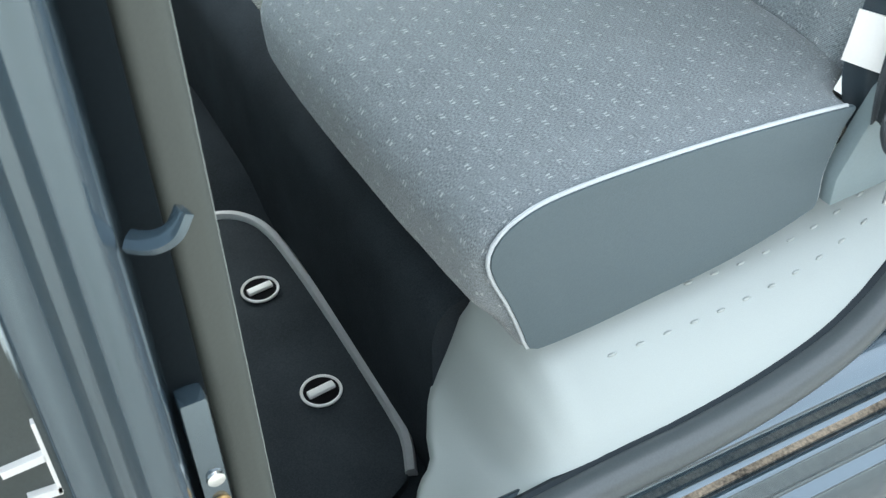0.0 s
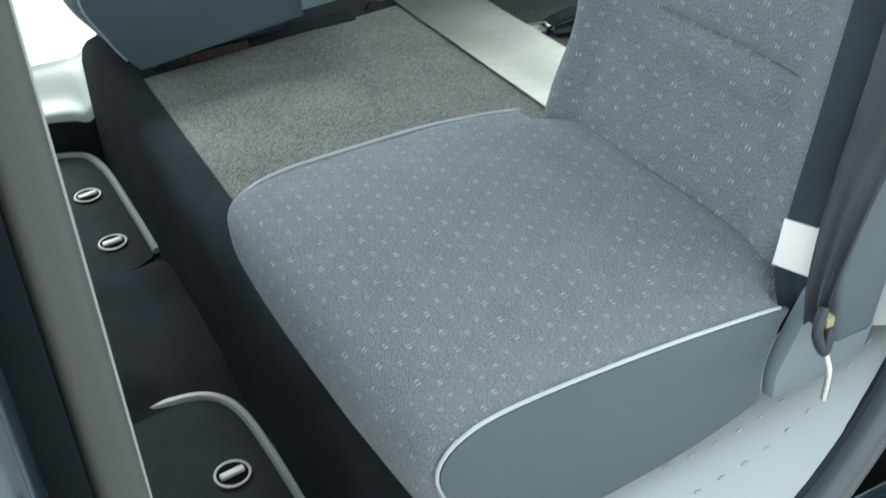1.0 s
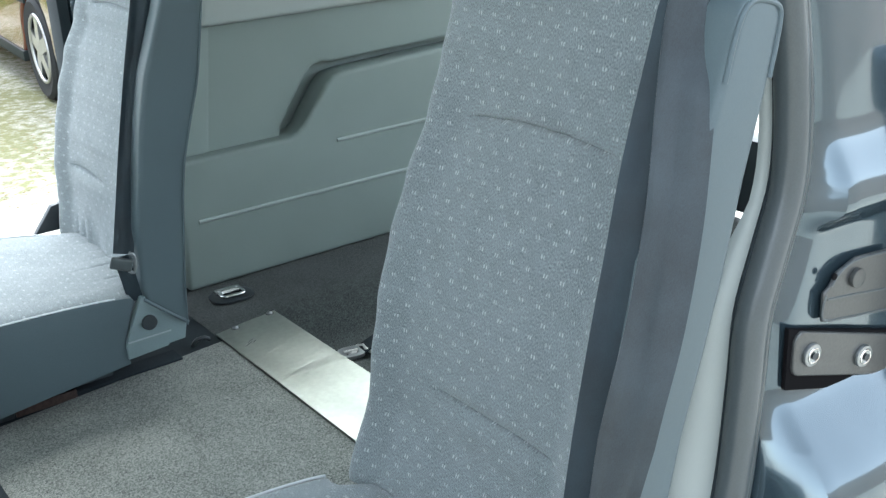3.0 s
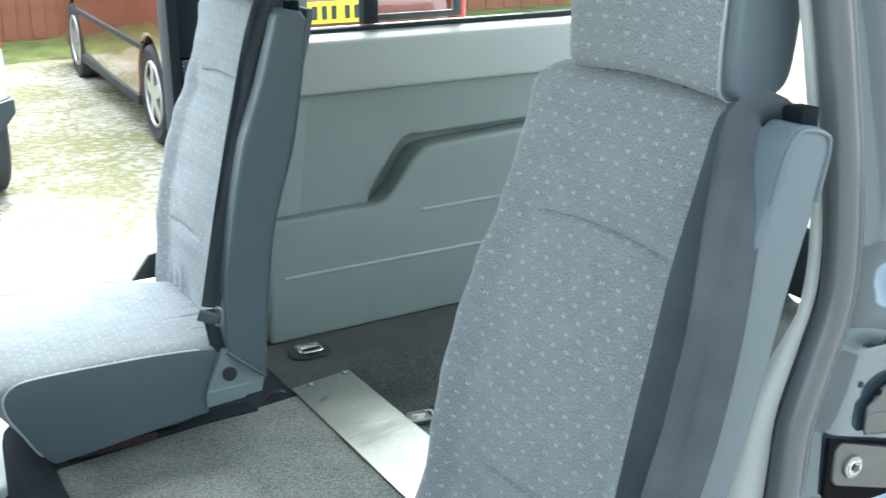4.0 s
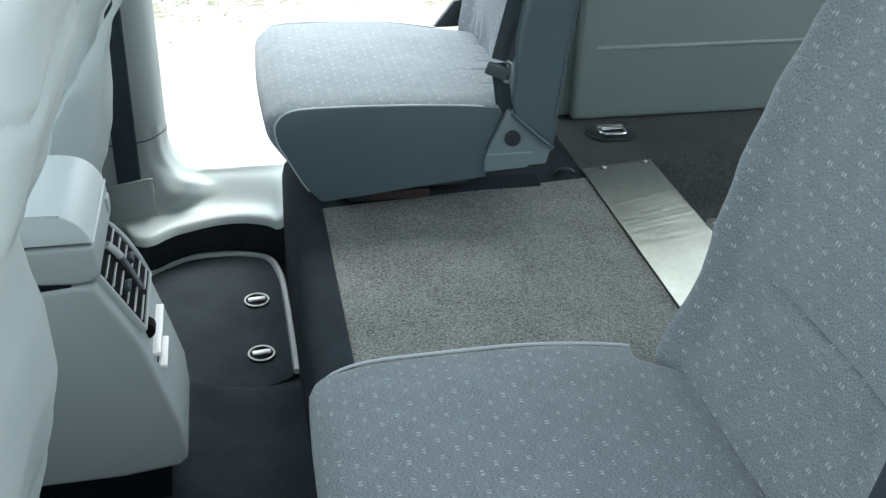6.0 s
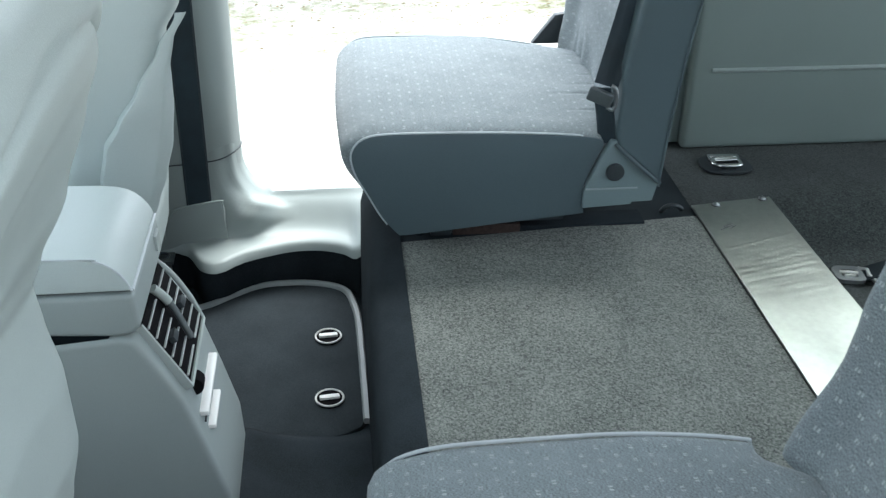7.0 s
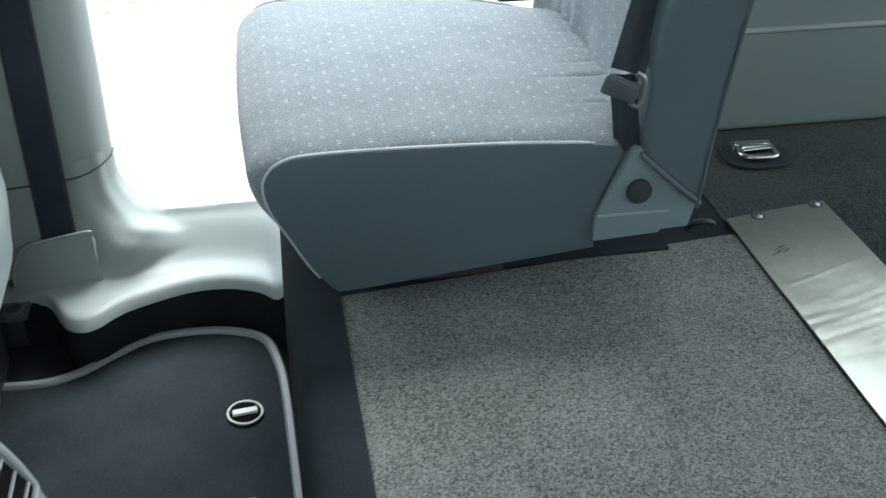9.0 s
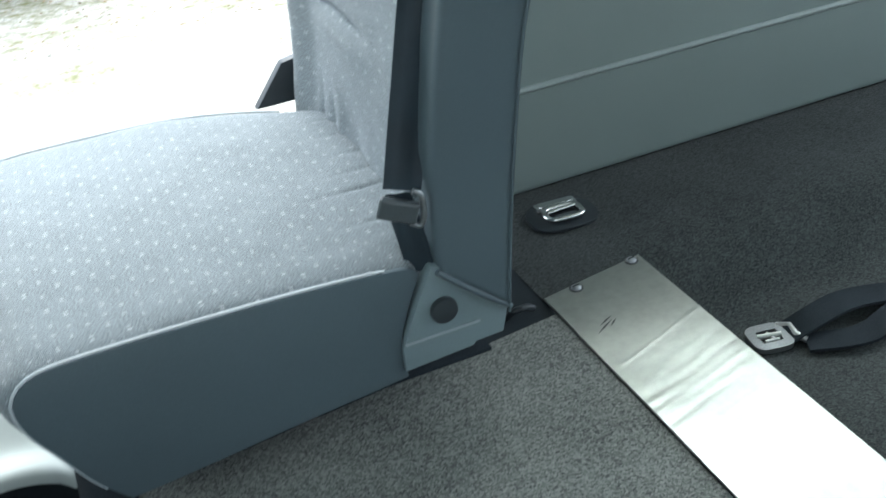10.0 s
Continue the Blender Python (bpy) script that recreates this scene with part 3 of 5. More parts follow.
    for dx in (-0.0205, 0.0205):
        bm = tube([(-0.356 + dx, 0.7205, -0.12), (-0.356 + dx, 0.7205, -0.07), (-0.355 + dx, 0.720, 0.1), (-0.352 + dx, 0.720, 0.5), (-0.35 + dx, 0.713, 1.1)], 0.0011, n=6, up=(0, 1, 0))
        bmesh.ops.translate(bm, vec=-belt.location, verts=bm.verts)
        part("selvedge", bm, SATIN_WEBBING, belt)


def shell():
    structure(part("ceiling", box((-0.95, -0.80, 1.16), (2.0, 0.84, 1.22), 0.02), LINING), "pale grey roof lining")
    structure(part("roof", box((-1.0, -0.86, 1.22), (2.05, 0.90, 1.25), 0.02), PAINT), "blue painted roof")
    structure(part("wall_rear", box((1.95, -0.84, -0.05), (2.03, 0.84, 0.16), 0.02), BLACK), "dark sill trim of the open tailgate")
    structure(part("wall_front", box((-1.5, -0.80, -0.25), (-1.35, 0.84, 0.45), 0.02), BLACK), "dark bulkhead below the windscreen")
    screen = structure(part("window_3", prism([(-1.50, 0.46), (-1.48, 0.44), (-0.97, 1.20), (-0.99, 1.22)], "y", -0.82, -0.76, 0.004), PAINT), "raked windscreen between blue pillars")
    part("pillar", prism([(-1.50, 0.46), (-1.48, 0.44), (-0.97, 1.20), (-0.99, 1.22)], "y", 0.80, 0.86, 0.004), PAINT, screen)
    shield = part("pane", prism([(-1.495, 0.46), (-1.490, 0.455), (-0.98, 1.212), (-0.985, 1.217)], "y", -0.76, 0.80, 0.0), GLASS, screen)
    nose = [(-1.50, -0.36), (-1.50, 0.45), (-1.75, 0.41), (-2.10, 0.33), (-2.38, 0.20), (-2.50, 0.04), (-2.54, -0.12), (-2.52, -0.36)]
    structure(part("body_front", prism(nose, "y", -0.86, 0.88, 0.04, 3), PAINT), "blue painted bonnet and wings")
    structure(part("body_floor", box((-2.45, -0.79, -0.42), (2.0, 0.81, -0.262), 0.02), BLACK), "black underbody")
    structure(part("door_front_far", box((-1.35, 0.80, -0.25), (-0.45, 0.86, 0.50), 0.02), TRIM), "closed grey-trimmed front door")


STEEL = material("satin steel", (0.32, 0.34, 0.35), 0.38, 1.0, spread=0.15, fine=300)
STRIP = material("strip plastic", (0.32, 0.34, 0.34), 0.4, spread=0.05)
# near-black: shade put into colour for gaps, plus the belt outlet's plastic
INKY = material("gap shade and black plastic", (0.004, 0.007, 0.009), 0.85, gloss=0.1)
LINING = material("pale roof cloth", (0.68, 0.69, 0.67), 0.9, spread=0.04, fine=500)
DIRT = material("sandy dirt", (0.20, 0.165, 0.12), 0.95, spread=0.8, scale=160, fine=300, bump=0.6)
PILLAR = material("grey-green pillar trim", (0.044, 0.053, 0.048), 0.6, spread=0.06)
# side trim made paler, painting the light caught along the ribs
RIB_HIGHLIGHT = material("rib highlight plastic", (0.27, 0.315, 0.305), 0.45)
PLATE = material("worn steel", (0.085, 0.090, 0.090), 0.35, 0.5, spread=0.15, fine=300)
BRASS = material("brass screw", (0.55, 0.36, 0.16), 0.35, 1.0)
floor_parts()
far_sill_height = sill(1)
sill(-1)
far_wall()
near_wall()
near_outside()
seal_near()
pillar_b_near()
pillar_b_far()
shell()


# ---- rear seats ----
# side outlines of the two cushions (x, z), from the rear over the top to the nose and back underneath
CUSHION_FAR = [(0.312, 0.178), (0.303, 0.186), (0.275, 0.191), (0.182, 0.198), (0.062, 0.202), (-0.024, 0.202), (-0.053, 0.197), (-0.068, 0.186), (-0.075, 0.168), (-0.069, 0.139), (-0.053, 0.108),
               (-0.030, 0.064), (-0.008, 0.035), (-0.002, 0.031), (0.06, 0.036), (0.156, 0.046), (0.280, 0.058), (0.287, 0.062), (0.284, 0.100), (0.300, 0.150)]
CUSHION_NEAR = [(0.292, 0.166), (0.284, 0.172), (0.172, 0.182), (0.066, 0.186), (-0.003, 0.184), (-0.036, 0.175), (-0.054, 0.160), (-0.059, 0.143), (-0.054, 0.122), (-0.042, 0.094), (-0.029, 0.057),
                (-0.023, 0.038), (-0.014, 0.031), (0.03, 0.031), (0.081, 0.035), (0.185, 0.046), (0.264, 0.066), (0.274, 0.075), (0.273, 0.107), (0.283, 0.150)]


def webbing(line, w, up, narrow=1.0, folds=1.0):
    """A belt strap with soft folds across and along it."""
    n, rows = 14, []
    own = bmesh.new()
    for i, q in enumerate(line):
        d = (line[min(i + 1, len(line) - 1)] - line[max(i - 1, 0)]).normalized()
        r = d.cross(Vector(up)).normalized()
        u = r.cross(d).normalized()
        row = []
        for k in range(n + 1):
            f = k / n - 0.5
            h = folds * (0.0034 * noise.noise((f * 2.2, q.z * 13, w * 99 + q.y)) + 0.0007 * noise.noise((f * 13, q.z * 4, 5.0)) + 0.0008 * math.sin(f * 9 + q.z * 6))
            k2 = max(0.0, i / (len(line) - 1) - 0.62) / 0.38
            row.append(q + r * (f * w * (1 + (narrow - 1) * k2)) + u * (h + 0.004 * k2 * (1 - narrow) * math.cos(f * 14)))
        rows.append((row, u))
    top = [[own.verts.new(p + u * 0.0011) for p in row] for row, u in rows]
    low = [[own.verts.new(p - u * 0.0011) for p in row] for row, u in rows]
    for i in range(len(rows) - 1):
        for k in range(n):
            own.faces.new((top[i][k], top[i][k + 1], top[i + 1][k + 1], top[i + 1][k]))
            own.faces.new((low[i][k], low[i + 1][k], low[i + 1][k + 1], low[i][k + 1]))
        own.faces.new((top[i][0], top[i + 1][0], low[i + 1][0], low[i][0]))
        own.faces.new((top[i][n], low[i][n], low[i + 1][n], top[i + 1][n]))
    return own


def even_ring(n, w, d):
    """n points spaced evenly round a squarish closed outline of half sizes d (x) and w (y), given as fractions of them."""
    fine = []
    for k in range(6000):
        a = 2 * math.pi * k / 6000
        c, q = math.cos(a), math.sin(a)
        fine.append((math.copysign(abs(c) ** 0.22, c), math.copysign(abs(q) ** 0.22, q)))
    run = [0.0]
    for p, q in zip(fine, fine[1:]):
        run.append(run[-1] + math.hypot((p[0] - q[0]) * d, (p[1] - q[1]) * w))
    out, j = [], 0
    for k in range(n):
        while j < 5998 and run[j] < run[-1] * k / n:
            j += 1
        out.append(fine[j])
    return out


RING = even_ring(150, 0.197, 0.0425)


def rear_seat(y0, slope, shift, column, label, near=False):
    """A folding single seat; y0: its side with the belt column, slope: how far its back leans."""
    seat = thing("rear_seat", (0.1, y0 + 0.22, 0.0), label, "seat", "folding rear seats")
    home = seat.location.copy()

    def add(name, bm, mat, parent=seat, text="", sharp=38):
        bmesh.ops.translate(bm, vec=-home, verts=bm.verts)
        return part(name, bm, mat, parent, text, sharp)

    outline = [(p.x, p.y) for p in curve_through([(x, z, 0) for x, z in (CUSHION_NEAR if near else CUSHION_FAR)], 96, True)]
    W, drawn = 0.455, 0.012 if near else 0.040
    rings = []
    count = 44 if near else 110
    steps = [(0.0, 0.003), (0.003, 0.0008), (0.008, 0.0)] + [(0.008 + (W - 0.016) * k / count, 0.0) for k in range(1, count)] + [(W - 0.008, 0.0), (W - 0.003, 0.0008), (W, 0.003)]
    tucks = [(0.078, 0.262, 0.0040), (0.092, 0.272, 0.0034), (0.148, 0.250, 0.0036), (0.192, 0.268, 0.0028), (0.240, 0.276, 0.0024), (0.300, 0.272, 0.0026), (0.350, 0.276, 0.0022)]
    for dy, ins in steps:
        ring = inset(outline, ins)
        end = min(dy, W - dy)
        edge = 1 - (1 - min(end / (0.020 if near else 0.036), 1.0)) ** 2.2
        middle = math.sin(math.pi * dy / W)
        square = 0.008 * rising(dy / W, 0.35, 1.0)
        out = []
        for x, z in ring:
            top = rising(z, 0.135, 0.165) * rising(x, -0.06, -0.03)
            nose = rising(-x, 0.0, 0.05) * (rising(z, 0.030, 0.10) if near else rising(z, 0.035, 0.15))
            wav = 0.0025 * noise.noise((x * 9, dy * 9 + y0, 1.7)) + 0.0012 * noise.noise((x * 24, dy * 24, y0))
            under = 0.045 * rising(x, 0.24, 0.29) * rising(end, 0.02, 0.06)
            taper = drawn * min(max((x - 0.14) / 0.16, 0), 1) ** 1.5 * (dy / W) ** 3
            if near:
                sag = 0.010 * edge * rising(0.075 - z, 0.0, 0.03) * rising(0.10 - x, 0.0, 0.08)
                lift = 0.005 * edge * middle - 0.018 * rising(x, 0.278, 0.312) * (1 - (dy / W) ** 6) - (0.008 - 0.009 * rising(x, 0.02, 0.28)) * (dy / W) ** 3 * rising(z, 0.11, 0.16)
                push = 0.010 * edge + 0.011 * middle + square + 0.022 * edge * rising(0.145 - z, 0.0, 0.085)
            else:
                sag = 0.0
                lift = 0.005 * edge + 0.008 * middle - 0.006 * bell(dy, 0.5 * W, 0.1) * bell(x, 0.2, 0.1)
                lift -= sum(d * bell(dy, at + 0.12 * (x - x0), 0.0034) * rising(x, x0 - 0.015, x0 + 0.03) for at, x0, d in tucks)
                push = 0.014 * edge + 0.007 * middle
            out.append((x + under - push * nose, y0 + dy - taper, z + lift * top - sag + wav * max(top, nose)))
        rings.append(out)
    cushion = add("seat_cushion", loft(rings), FABRIC)
    for dy, d in ((0.0, -0.006), (W, 0.003)):
        def place(x, z):
            if near and dy > 0:
                return x - 0.008 * rising(-x, 0.0, 0.05) * rising(z, 0.035, 0.12), z - (0.008 - 0.009 * rising(x, 0.02, 0.28)) * rising(z, 0.11, 0.16)
            return x, z
        side = [place(x, z) for x, z in inset(outline, 0.0006 if dy == 0 else 0.005)]
        if dy > 0:
            side = [p for p in side if p[0] < 0.2]
        a, b = sorted((y0 + dy, y0 + dy + d))
        add("side_panel", prism(side, "y", a, b, 0.002), VINYL, cushion, "smooth blue-grey vinyl side")
        line = []
        for x, z in inset(outline, -0.0004):
            x, z = place(x, z)
            line.append(Vector((x, y0 + dy + d * 0.4 - (drawn * min(max((x - 0.14) / 0.16, 0), 1) ** 1.5 if dy > 0 else 0), z)))
        keep = [p for p in line if not (p.z < 0.060 and p.x > -0.020) and p.x < (0.286 if dy == 0 else 0.302)]
        first = max(range(len(keep)), key=lambda i: (keep[i] - keep[i - 1]).length)
        add("piping", tube(keep[first:] + keep[:first], 0.0019, n=8, up=(0, 1, 0)), PIPING, cushion, "light piping")

    # backrest
    face = [(0.15, 0.315), (0.19, 0.318), (0.25, 0.326), (0.32, 0.331), (0.40, 0.343), (0.48, 0.364), (0.55, 0.388), (0.62, 0.420), (0.70, 0.446), (0.76, 0.460), (0.84, 0.470)]
    ya, yb = y0 + 0.048, y0 + 0.442
    # stitched creases: height, rise towards the middle, and the stretch across the back
    low, high = ((0.320, 0.002, 0.14, 0.70), (0.632, 0.008, 0.19, 0.81)) if near else ((0.340, 0.004, 0.40, 0.84), (0.655, 0.006, 0.22, 0.80))

    def lean(z):
        return shift * min(max((z - 0.17) / 0.10, 0.0), 1.0) + slope * max(0.0, z - 0.18)
    rings = []
    heights = sorted([0.16 + 0.64 * k / 160 for k in range(1, 161)] + [c[0] + 0.0011 * k for c in (low, high) for k in range(-8, 18)])
    levels = [(0.15, 0.02), (0.153, 0.008), (0.16, 0.0)] + [(z, 0.0) for z in heights] + [(0.808, 0.003), (0.816, 0.009), (0.822, 0.017), (0.826, 0.028)]
    for z, ins in levels:
        xf, xb = lerp_table(face, z) + lean(z), lerp_table(face, z) + lean(z) + 0.085
        w, d = (yb - ya) / 2 - ins, (xb - xf) / 2 - ins
        out = []
        for px, py in RING:
            y = (ya + yb) / 2 + py * w
            x = (xf + xb) / 2 + px * d
            zz = z
            t = (y - ya) / (yb - ya)
            if z > 0.70:
                zz += (z - 0.70) / 0.126 * 0.022 * math.sin(math.pi * t) - (z - 0.70) / 0.126 * 0.022
            if px < 0:
                inside = rising(min(t, 1 - t), 0.0, 0.16)
                hollow = 0.020 * inside * min(max((0.72 - z) / 0.1, 0), 1)
                crease = 0.0
                for zc, arch, ta, tb in (low, high):
                    zc += arch * math.sin(math.pi * min(max((t - ta) / (tb - ta), 0), 1))
                    span = rising(min(t - ta, tb - t), -0.01, 0.05)
                    soft = rising(min(t - ta, tb - t), -0.06, 0.14)
                    crease += (0.0052 * bell(z, zc, 0.0021) * span + 0.0045 * bell(z, zc, 0.011) * soft - 0.0030 * bell(z, zc - 0.026, 0.018) * soft)
                if not near:
                    crease += rising(0.27 - z, 0.0, 0.09) * sum(0.0065 * bell(t + 0.25 * (0.2 - z), at, 0.017) for at in (0.50, 0.60, 0.69, 0.79))
                x += hollow + crease * inside + 0.002 * noise.noise((y * 10, z * 10, 3.1)) + 0.0012 * noise.noise((y * 26, z * 26, y0))
            out.append((x, y, zz))
        rings.append(out)
    bm = loft(rings)
    lay = bm.loops.layers.uv.active
    for f in bm.faces:
        for lp in f.loops:
            lp[lay].uv = (lp.vert.co.y - (ya + yb) / 2 + (lp.vert.co.x if abs(f.normal.y) > 0.7 else 0), lp.vert.co.z)
    add("backrest", bm, FABRIC)
    back = prism([(x + lean(z) + 0.086, z) for x, z in ((0.318, 0.16), (0.331, 0.32), (0.364, 0.48), (0.42, 0.62), (0.455, 0.74), (0.468, 0.80))] +
                 [(x + lean(z) + 0.10, z) for x, z in ((0.468, 0.80), (0.455, 0.74), (0.42, 0.62), (0.364, 0.48), (0.331, 0.32), (0.318, 0.16))], "y", ya + 0.01, yb - 0.01, 0.003)
    add("back_shell", back, VINYL)

    # vinyl column that carries the belt
    def stand(z):
        return column * max(0.0, z - 0.18)
    col = [(0.332, 0.125), (0.322, 0.20), (0.330, 0.30), (0.348, 0.40), (0.366, 0.50), (0.386, 0.58), (0.424, 0.68), (0.452, 0.77), (0.460, 0.800), (0.474, 0.812),
           (0.508, 0.806), (0.520, 0.790), (0.512, 0.72), (0.500, 0.645), (0.482, 0.555), (0.458, 0.48), (0.436, 0.40), (0.420, 0.29), (0.412, 0.20), (0.408, 0.125)]
    if not near:
        col[0], col[1], col[-2], col[-1] = (0.332, 0.172), (0.326, 0.196), (0.410, 0.20), (0.403, 0.108)
    oc = -0.024 if near else -0.014
    shape = [(x + stand(z) - (0.022 * max(0.0, 0.5 - z) / 0.3 + 0.015 * bell(z, 0.60, 0.13) if near and i > 11 else 0.0), z) for i, (x, z) in enumerate(col)]
    colm = add("belt_column", prism(shape, "y", y0 - 0.004 + oc, y0 + 0.040 + oc, 0.016, 4), VINYL, seat, "padded blue-grey vinyl belt column")
    seam = curve_through([(x - 0.004 + stand(z), y0 - 0.0045 + oc, z) for x, z in col[11:]], 40)
    if near:
        rim = curve_through([(x + stand(z), y0 - 0.0035 + oc, z) for x, z in ((0.446, 0.740), (0.458, 0.786), (0.474, 0.806), (0.506, 0.801), (0.515, 0.786), (0.507, 0.735))], 40)
        add("piping", tube(rim, 0.0026, n=8, up=(0, 1, 0)), VINYL, colm, "stitched rim")
    if not near:
        add("piping", tube(seam, 0.0018, n=6, up=(0, 1, 0)), VINYL, colm)
        hem = curve_through([(0.326, y0 - 0.016, 0.180), (0.352, y0 - 0.019, 0.156), (0.380, y0 - 0.019, 0.131), (0.402, y0 - 0.016, 0.112)], 20)
        add("hem", tube(hem, 0.0032, n=10, up=(0, 1, 0)), VINYL, colm, "rolled lower hem")
    add("belt_slot", box((0.486 + stand(0.81), y0 + 0.008 + oc, 0.798), (0.510 + stand(0.81), y0 + 0.032 + oc, 0.824), 0.003), INKY, colm, "black plastic belt outlet")

    # headrest
    hr = [(0.452, 0.838), (0.444, 0.87), (0.446, 0.93), (0.456, 0.985), (0.475, 1.012), (0.51, 1.016), (0.545, 0.995), (0.562, 0.95), (0.560, 0.885), (0.545, 0.845), (0.50, 0.832)]
    hs = [(0.444 + (p.x - 0.444) * 0.80 + lean(0.85), p.y - 0.022) for p in curve_through([(x, z, 0) for x, z in hr], 48, True)]
    ha, hb = y0 + 0.090, y0 + 0.362
    rings = []
    for k in range(25):
        f = k / 24
        ins = 0.030 * max(0.0, (f - 0.86) / 0.14) ** 2 if k > 0 else 0.004
        sag = 0.010 * math.sin(math.pi * f)
        rings.append([(x, ha + (hb - ha) * f, z + sag * (1 if z < 0.9 else 0.6)) for x, z in inset(hs, ins)])
    head = add("headrest", loft(rings), FABRIC)
    add("side_panel", prism(inset(hs, 0.003), "y", ha - (0.018 if near else 0.030), ha + 0.002, 0.012, 3), VINYL, head, "smooth vinyl end")
    add("piping", tube([Vector((x, ha, z)) for x, z in hs], 0.0016, n=6, closed=True, up=(0, 1, 0)), SEAM, head)
    for y in (y0 + 0.17, y0 + 0.30):
        add("post", tube([(0.482 + lean(0.8), y, 0.78), (0.482 + lean(0.8), y, 0.86)], 0.005, up=(1, 0, 0)), BLACK, head)

    # hinge bracket, bolt cap, rails
    tri = [(0.283, 0.071), (0.283, 0.100), (0.303, 0.146), (0.322, 0.184), (0.334, 0.184), (0.345, 0.172), (0.402, 0.116), (0.394, 0.080), (0.362, 0.079), (0.360, 0.075)]
    br = add("bracket", prism([(x, z) for x, z in tri], "y", y0 - 0.012, y0 + 0.006, 0.003), BRACKET, seat, "painted steel hinge bracket")
    if not near:
        add("bolt_cap", disc((0.329, y0 - 0.012, 0.134), (0, -1, 0), 0.0145, 0.008, bevel=0.003), BLACK, br)
    if not near:
        # pale strip draws the light caught along the bracket's fold
        add("fold_highlight", box((0.286, y0 - 0.0135, 0.103), (0.368, y0 - 0.0115, 0.1055), 0.0), SEAM, br)
    # low black rail strips also give the carpet its shadow under the seat
    for y in (y0 + 0.06, y0 + 0.39):
        rail = add("rail", box((0.06, y, -0.003), (0.41, y + 0.045, 0.005), 0.002), FELT)
    add("underframe", box((0.03, y0 + 0.05, 0.018), (0.27, y0 + 0.40, 0.060), 0.006), BLACK)
    if not near:
        add("rail_bolt", disc((0.034, y0 + 0.064, -0.004), (0, -0.4, 1), 0.008, 0.012, n=6), CHROME, rail)
        add("foot_clip", box((0.050, y0 + 0.050, -0.003), (0.085, y0 + 0.075, 0.022), 0.004), BLACK, rail)
        add("rust_bar", box((0.087, y0 + 0.052, -0.003), (0.198, y0 + 0.058, 0.014), 0.001), RUST, rail, "brown primer-coated rail")
        add("stop", tube(curve_through([(0.452, y0 + 0.108, -0.003), (0.458, y0 + 0.100, 0.010), (0.474, y0 + 0.098, 0.012), (0.486, y0 + 0.104, 0.002)], 14), 0.0042, up=(0, 1, 0)), BLACK, rail, "black rail stop")

    # belt down the column, folded through its tongue
    belt = thing("seat_belt", (0.32, y0 + 0.03, 0.25), "black seat belt running down the seat's belt column", "seat belt", "seat belts")

    def put(name, bm, mat, text=""):
        bmesh.ops.translate(bm, vec=-belt.location, verts=bm.verts)
        return part(name, bm, mat, belt, text)

    def strap(points, w=0.046, up=(-0.45, -0.75, 0.1), narrow=1.0, cloth=WEBBING, folds=1.0):
        return put("strap", webbing(curve_through(points, 90), w, up, narrow, folds), cloth)
    g = stand
    if near:
        tag = [(0.3195, y0 + 0.010, 0.240), (0.3165, y0 + 0.010, 0.215), (0.3150, y0 + 0.012, 0.192)]
        strap([(0.512, y0 + 0.030, 0.786), (0.502, y0 + 0.030, 0.802), (0.486, y0 + 0.029, 0.808), (0.472, y0 + 0.027, 0.798), (0.460, y0 + 0.025, 0.770), (0.436, y0 + 0.024, 0.697), (0.402, y0 + 0.016, 0.60), (0.362, y0 + 0.010, 0.45), (0.341, y0 + 0.009, 0.35)] + tag + [(0.318, y0 + 0.008, 0.160), (0.324, y0 - 0.004, 0.125)], 0.048, (-0.85, -0.5, 0), 0.8)
        strap([(0.514, y0 + 0.020, 0.790), (0.504, y0 + 0.020, 0.806), (0.488, y0 + 0.019, 0.812), (0.474, y0 + 0.016, 0.801), (0.461, y0 + 0.010, 0.768), (0.438, y0 - 0.006, 0.72), (0.412, y0 - 0.022, 0.63), (0.380, y0 - 0.034, 0.54), (0.350, y0 - 0.038, 0.46), (0.328, y0 - 0.034, 0.36), (0.314, y0 - 0.026, 0.27), (0.308, y0 - 0.021, 0.20), (0.312, y0 - 0.018, 0.155)], 0.052, (-0.72, -0.70, 0), 0.35, SATIN_WEBBING, 1.3)
        put("tag", sweep([(x - 0.003, y - 0.002, z) for x, y, z in tag], strip_section(0.046, 0.002), up=(-0.85, -0.5, 0)), WHITE, "white paper belt label")
        put("anchor_eye", tube(curve_through([(0.306, y0 - 0.030, 0.180), (0.292, y0 - 0.040, 0.165), (0.300, y0 - 0.044, 0.145), (0.312, y0 - 0.036, 0.158)], 20), 0.005, up=(0, 1, 0)), BLACK, "black steel anchor eye")
        put("snap_hook", tube(curve_through([(0.300, y0 - 0.042, 0.150), (0.304, y0 - 0.050, 0.125), (0.302, y0 - 0.052, 0.095)], 12), 0.0032, up=(0, 1, 0)), CHROME, "bright steel hook")
        put("label", box((0.302, y0 - 0.040, 0.166), (0.311, y0 - 0.028, 0.176), 0.001), YELLOWED, "yellowed belt label")
    else:
        strap([(0.490, y0 + 0.02, 0.822), (0.468, y0 + 0.034, 0.832), (0.452, y0 + 0.042, 0.80), (0.422, y0 + 0.042, 0.70), (0.368, y0 + 0.030, 0.50), (0.328, y0 + 0.016, 0.34), (0.308, y0 + 0.004, 0.268)], 0.036, (-0.22, -0.95, 0.1))
